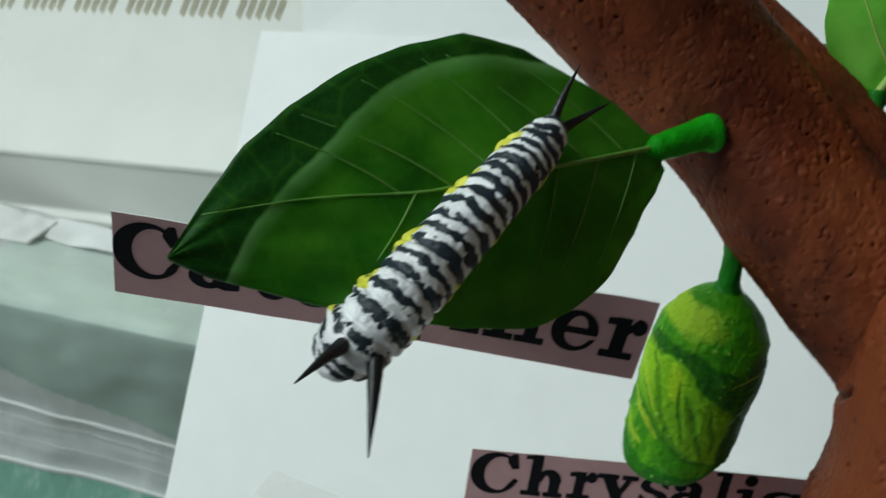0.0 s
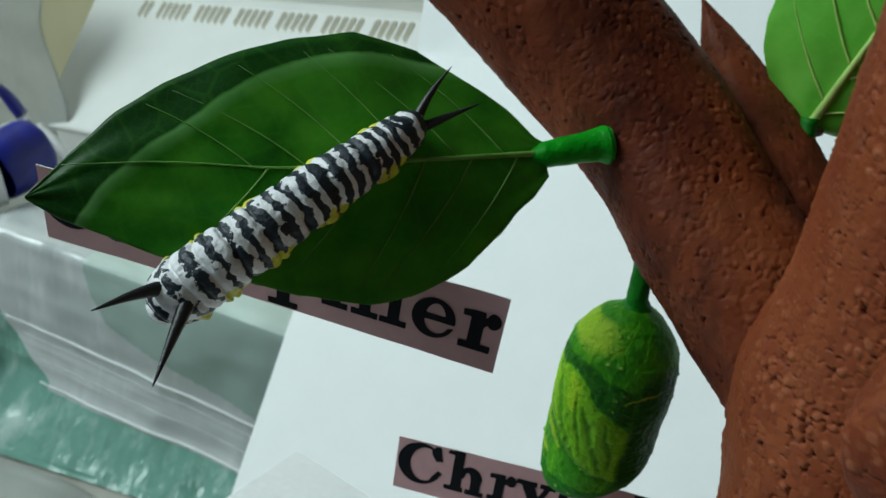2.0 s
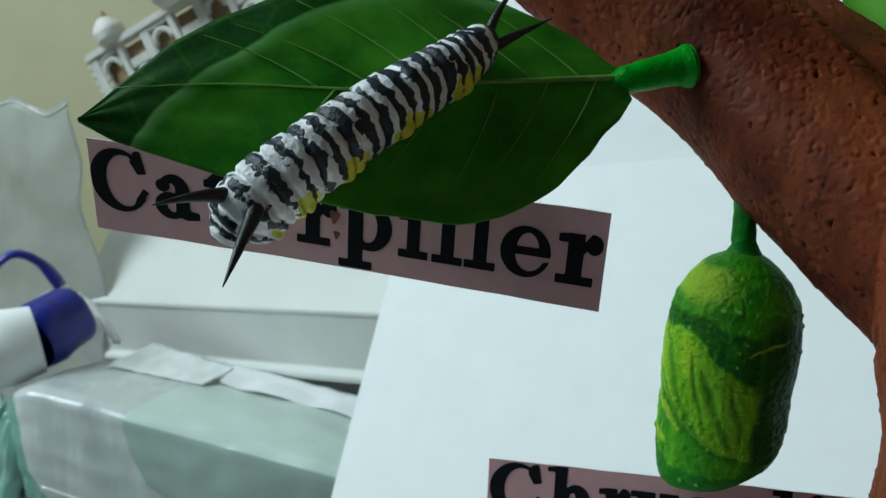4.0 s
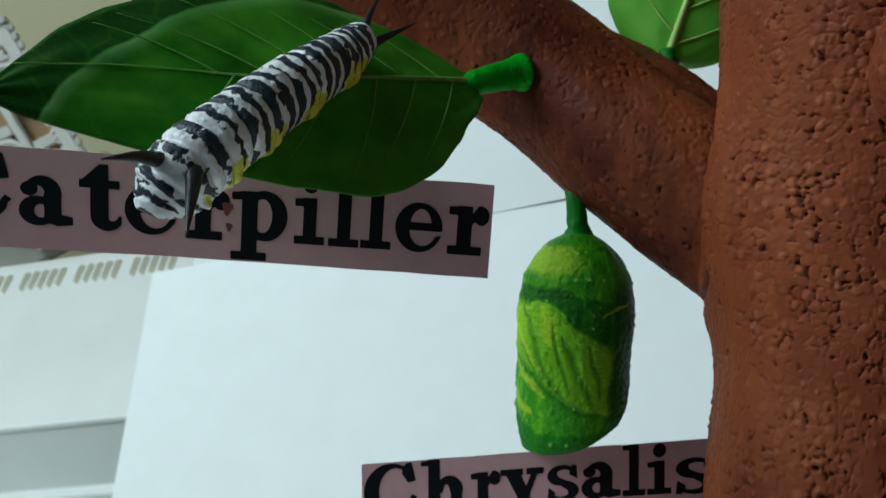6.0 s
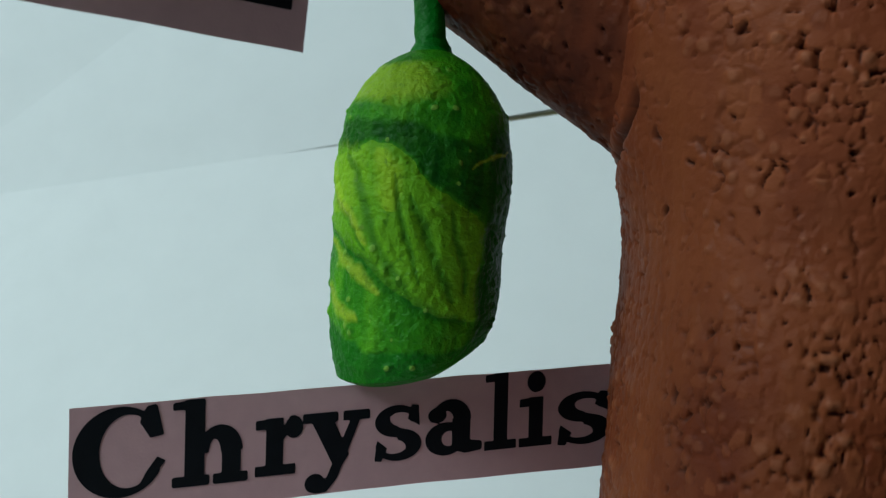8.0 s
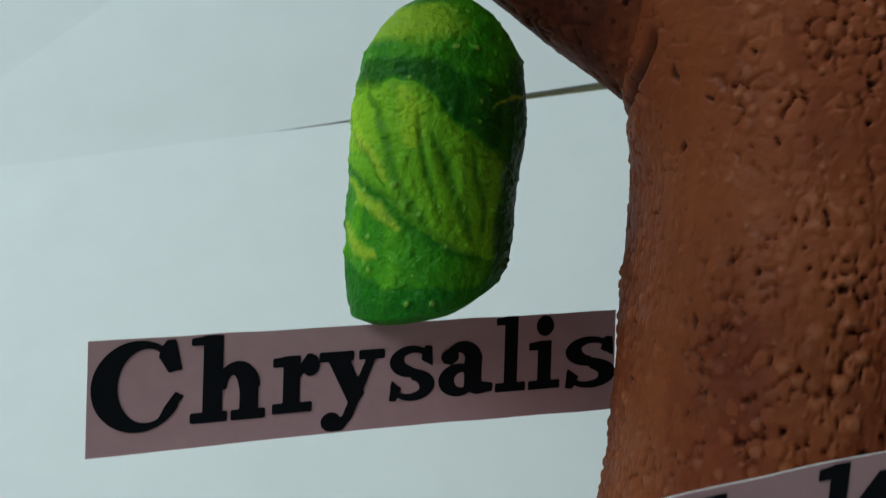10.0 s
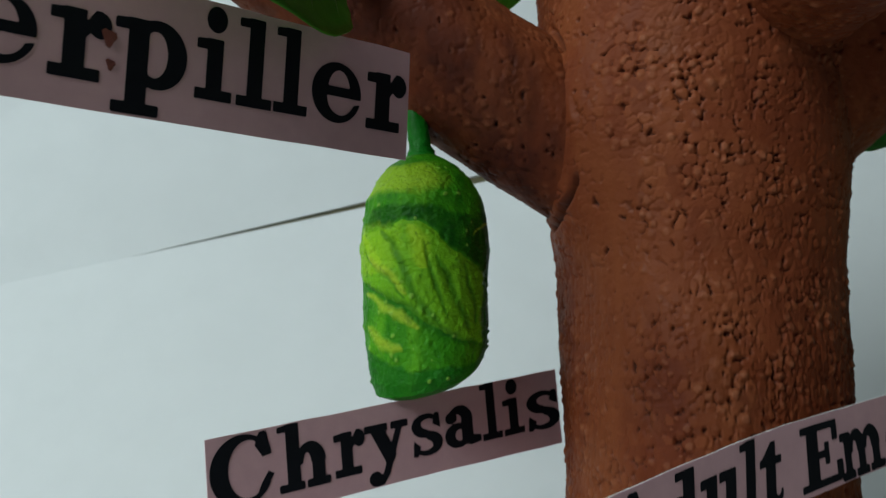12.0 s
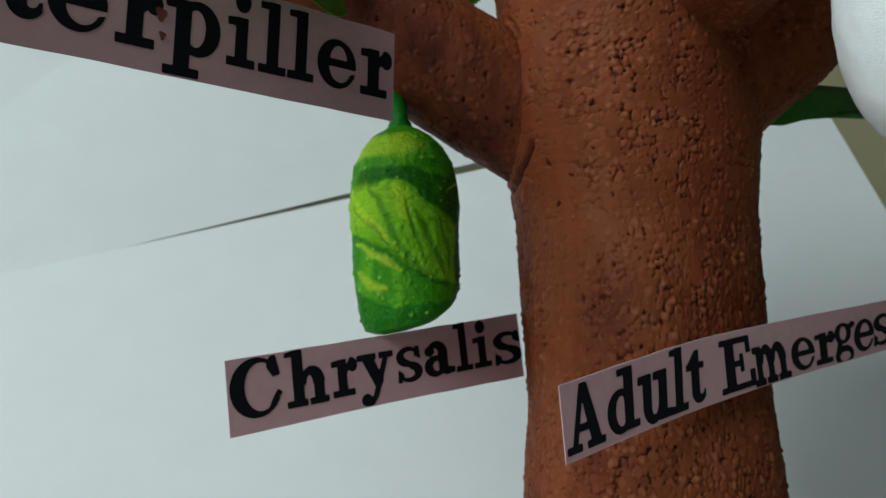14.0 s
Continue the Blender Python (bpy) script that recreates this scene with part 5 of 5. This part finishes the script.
loose_sheet("white sheet of paper lying on the wrapped pack", ((-0.340, 0.572, -0.0260), (-0.262, 0.584, -0.0350), (-0.255, 0.628, -0.0350), (-0.338, 0.636, -0.0270)), 3.0, 0.004)
loose_sheet("folded white sheet that leans behind the wrapped pack", ((-0.290, 0.602, -0.0370), (-0.132, 0.596, -0.0490), (-0.128, 0.617, -0.0400), (-0.290, 0.636, -0.0330)), 9.0, 0.004)


def draped(name, label, material, rows, seed, amp, hem=False):
    """A limp sheet of film between two edge lines, with long soft folds."""
    (a0, a1), (b0, b1) = [[Vector(p) for p in r] for r in rows]
    n = (a1 - a0).cross(b0 - a0).normalized()
    n = -n if n.y > 0 else n

    def folds(u, v):
        return n * amp * (noise.noise(Vector((u * 2.0 + v, v * 4, seed))) + 0.28 * noise.noise(Vector((u * 5, v * 9, seed + 3))) + 0.05 * noise.noise(Vector((u * 22, v * 18, seed)))) + Vector((0.2, 0, 1)) * 1.6 * amp * v * noise.noise(Vector((u * 4, 1.3, seed))) + Vector((1, 0, 0)) * 1.2 * amp * u * noise.noise(Vector((v * 5, 2.7, seed)))

    bag = tagged(mesh_ob(name, slab((b0, b1, a1, a0), 0.0006, n, 60, 30, folds), material), label, "plastic bag")
    if hem:
        line = [b0.lerp(b1, k / 24).lerp(a0.lerp(a1, k / 24), 0.985) + folds(k / 24, 0.985) + n * 0.0004 for k in range(25)]
        settle(part("seam", tube(line, [0.0011, 0.0011], 60, 6), BAG_SEAM, None, "welded seam of the bag"), bag)
    return bag


draped("plastic_bag", "pale milky plastic bag lying on the table", MILKY, (((-0.44, 0.425, -0.140), (-0.12, 0.410, -0.165)), ((-0.44, 0.20, -0.180), (-0.10, 0.20, -0.180))), 8.4, 0.012)
draped("plastic_bag", "upright milky plastic bag behind the rolled carrier", MILKY, (((-0.66, 0.74, 0.140), (-0.470, 0.72, 0.172)), ((-0.66, 0.70, -0.18), (-0.395, 0.69, -0.18))), 5.2, 0.016, True)

# blue and white printed carrier, rolled up on the end of the pack
def lathe(a, b, profile, sides=32, seed=0.0):
    """Rings about the line from a to b; profile holds (share of the way, radius)."""
    a, b = Vector(a), Vector(b)
    d = (b - a).normalized()
    x = d.cross(Vector((0, 0, 1))).normalized()
    y = x.cross(d)
    bm = bmesh.new()
    rings = []
    for t, r in profile:
        c = a.lerp(b, t)
        rings.append([bm.verts.new(c + (x * math.sin(q) + y * math.cos(q)) * r * (1 + 0.09 * noise.noise(Vector((math.sin(q) * 1.4, math.cos(q) * 1.4, t * 2 + seed))))) for q in [2 * math.pi * k / sides for k in range(sides)]])
    for p, q in zip(rings, rings[1:]):
        for k in range(sides):
            bm.faces.new((p[k], p[(k + 1) % sides], q[(k + 1) % sides], q[k]))
    bmesh.ops.recalc_face_normals(bm, faces=bm.faces)
    return bm


def carrier_roll():
    root = thing("carrier_roll", (-0.390, 0.565, -0.016), "rolled blue and white bag with a loop handle", "bag")
    flat = lambda k, a: 1 / math.hypot(math.sin(a), math.cos(a) / 0.4)
    end, seam, far = (-0.4172, 0.526, -0.0110), (-0.3931, 0.552, -0.0050), (-0.3850, 0.594, 0.0050)
    body = settle(part("roll", lathe(seam, far, [(-0.05, 0.0250), (0.0, 0.0262), (0.3, 0.0269), (0.6, 0.0256), (0.9, 0.0250), (1.0, 0.0242), (1.01, 0.0200), (0.9, 0.0180), (0.9, 0.0006)], seed=4.0), BLUE, None, "blue printed plastic"), root)
    settle(part("rolled_edge", lathe(seam, end, [(-0.12, 0.0266), (0.1, 0.0282), (0.5, 0.0297), (0.9, 0.0288), (1.0, 0.0266), (1.02, 0.0237), (0.9, 0.0211), (0.55, 0.0192)], seed=9.0), PAPER, None, "white rolled edge"), root)
    settle(part("core", lathe(seam, end, [(0.15, 0.0005), (0.62, 0.0128), (0.80, 0.0154), (0.84, 0.0128), (0.62, 0.0077), (0.3, 0.0005)], seed=2.0), PAPER, None, "white inner winding"), root)
    settle(part("hem", tube([(-0.4420, 0.560, -0.0010), (-0.4378, 0.563, 0.0010), (-0.4225, 0.590, 0.0098), (-0.4058, 0.615, 0.0201)], [0.0050, 0.0050, 0.0042], 24, 10, flat), PAPER, None, "white hem"), root)
    settle(part("hem", tube([(-0.3960, 0.613, 0.0160), (-0.3800, 0.612, 0.0060), (-0.3484, 0.600, -0.0164)], [0.0045, 0.0050, 0.0040], 18, 10, flat), PAPER, None, "white hem"), root)
    settle(part("handle", tube([(-0.4430, 0.573, 0.0010), (-0.4511, 0.575, 0.0085), (-0.4566, 0.580, 0.0294), (-0.4431, 0.595, 0.0494), (-0.4275, 0.610, 0.0406), (-0.4117, 0.615, 0.0204)], [0.0085, 0.0085, 0.0075, 0.0090, 0.0090], 32, 10, flat), BLUE, None, "blue loop handle"), root)
    axis = Vector(far) - Vector(seam)
    for a0, a1, t0, t1 in ((205, 215, 0.35, 0.95), (215, 165, 0.35, 0.42), (245, 240, 0.5, 0.9)):
        line = []
        for k in range(9):
            q = radians(a0 + (a1 - a0) * k / 8)
            x = axis.normalized().cross(Vector((0, 0, 1))).normalized()
            y = x.cross(axis.normalized())
            line.append(Vector(seam) + axis * (t0 + (t1 - t0) * k / 8) + (x * math.sin(q + math.pi / 2) + y * math.cos(q + math.pi / 2)) * 0.0262)
        settle(part("printed_line", tube(line, [0.0007, 0.0007], 16, 6), PAPER, None, "white printed line"), body)


carrier_roll()


# carved white model pavilion against the wall
def lattice():
    root = thing("carved_lattice", (-0.445, 0.82, 0.085), "white carved wooden lattice with domed top before the cream wall", "lattice")
    m = Matrix.Translation((-0.452, 0.82, 0.092)) @ Matrix.Rotation(radians(-30), 4, "Y")
    w, h = 0.27, 0.125
    settle(part("backing", boxed((0.006, 0.004, 0.004), (w - 0.006, 0.010, h - 0.004), 0, m), TAN, None, "bare wood backing", smooth=False), root)
    cols, rows = 8, 3
    for k in range(cols + 1):
        x = w * k / cols
        wide = 0.0058 if k % 2 == 0 else 0.0040
        bm = bmesh.new()
        box(bm, (x - wide, -0.006, 0), (x + wide, 0.003, h), 0.0012, m)
        if k in (0, cols):
            for i in range(14):
                zz = h * (i + 0.5) / 14
                box(bm, (x - wide - 0.004, -0.005, zz - 0.0035), (x + wide + 0.004, 0.002, zz + 0.0035), 0.0012, m)
        settle(part("bar", bm, CARVED, None, smooth=False), root)
    settle(part("rail", boxed((-0.008, -0.008, -0.010), (w + 0.008, 0.006, 0.001), 0.002, m), CARVED, None, smooth=False), root)
    settle(part("rail", boxed((-0.008, -0.008, h - 0.001), (w + 0.008, 0.006, h + 0.008), 0.002, m), CARVED, None, smooth=False), root)
    for k in range(cols):
        for r in range(rows + 1):
            zz = h * r / rows + (0.018 if k % 2 else 0.0)
            if zz > h:
                continue
            x0, x1 = w * k / cols, w * (k + 1) / cols
            settle(part("rung", boxed((x0 + 0.005, -0.005, zz - 0.005), (x1 - 0.005, 0.003, zz + 0.005), 0.001, m), CARVED, None, smooth=False), root)
            if (k + r) % 2 == 0 and r < rows:
                c = Vector(((x0 + x1) / 2, -0.002, zz + 0.021))
                ring = [m @ (c + Vector((0.011 * math.cos(t), 0, 0.013 * math.sin(t)))) for t in [math.pi * i / 10 for i in range(11)]]
                bm = bmesh.new()
                sweep(bm, ring, [0.0034] * 11, 6, up=Vector((0, 1, 0)))
                settle(part("arch", bm, CARVED, None), root)
    # carved dome and pointed finials on the top rail
    for x, r, tall in ((0.030, 0.016, 0.030), (0.135, 0.042, 0.060), (0.232, 0.019, 0.036)):
        line = [m @ Vector((x, -0.001, h + 0.004 + tall * q)) for q in (0, 0.2, 0.45, 0.7, 0.9, 1.0)]
        dome = settle(part("dome", tube(line, [r * 0.75, r, r * 1.02, r * 0.82, r * 0.5, r * 0.12], 24, 20, wobble(41, 0.06)), CARVED, None), root)
        tip = [m @ Vector((x + 0.1 * q * tall, -0.001, h + tall * (0.98 + 0.35 * q))) for q in (0, 0.5, 1.0)]
        settle(part("spike", tube(tip, [r * 0.22 + 0.002, r * 0.16 + 0.002, 0.001], 10, 10), TAN, None, "bare wood spike"), dome)
    # grey panel added where the lattice's underside lies in shadow
    settle(part("underside_panel", boxed((0.060, 0.004, -0.075), (0.290, 0.040, -0.011), 0.003, m), UNDERSIDE, None, "grey panel added for the shadowed underside", smooth=False), root)
    # legs under the right half
    for x0, x1, d in ((0.165, 0.205, 0.050), (0.215, 0.250, 0.060), (0.255, 0.295, 0.066)):
        line = [m @ Vector((x0 + (x1 - x0) * q, -0.002, -0.008 - d * q)) for q in (0, 0.35, 0.7, 1.0)]
        settle(part("leg", tube(line, [0.008, 0.0105, 0.0085, 0.012], 18, 12, wobble(47, 0.12)), CARVED, None), root)
    return root


lattice()
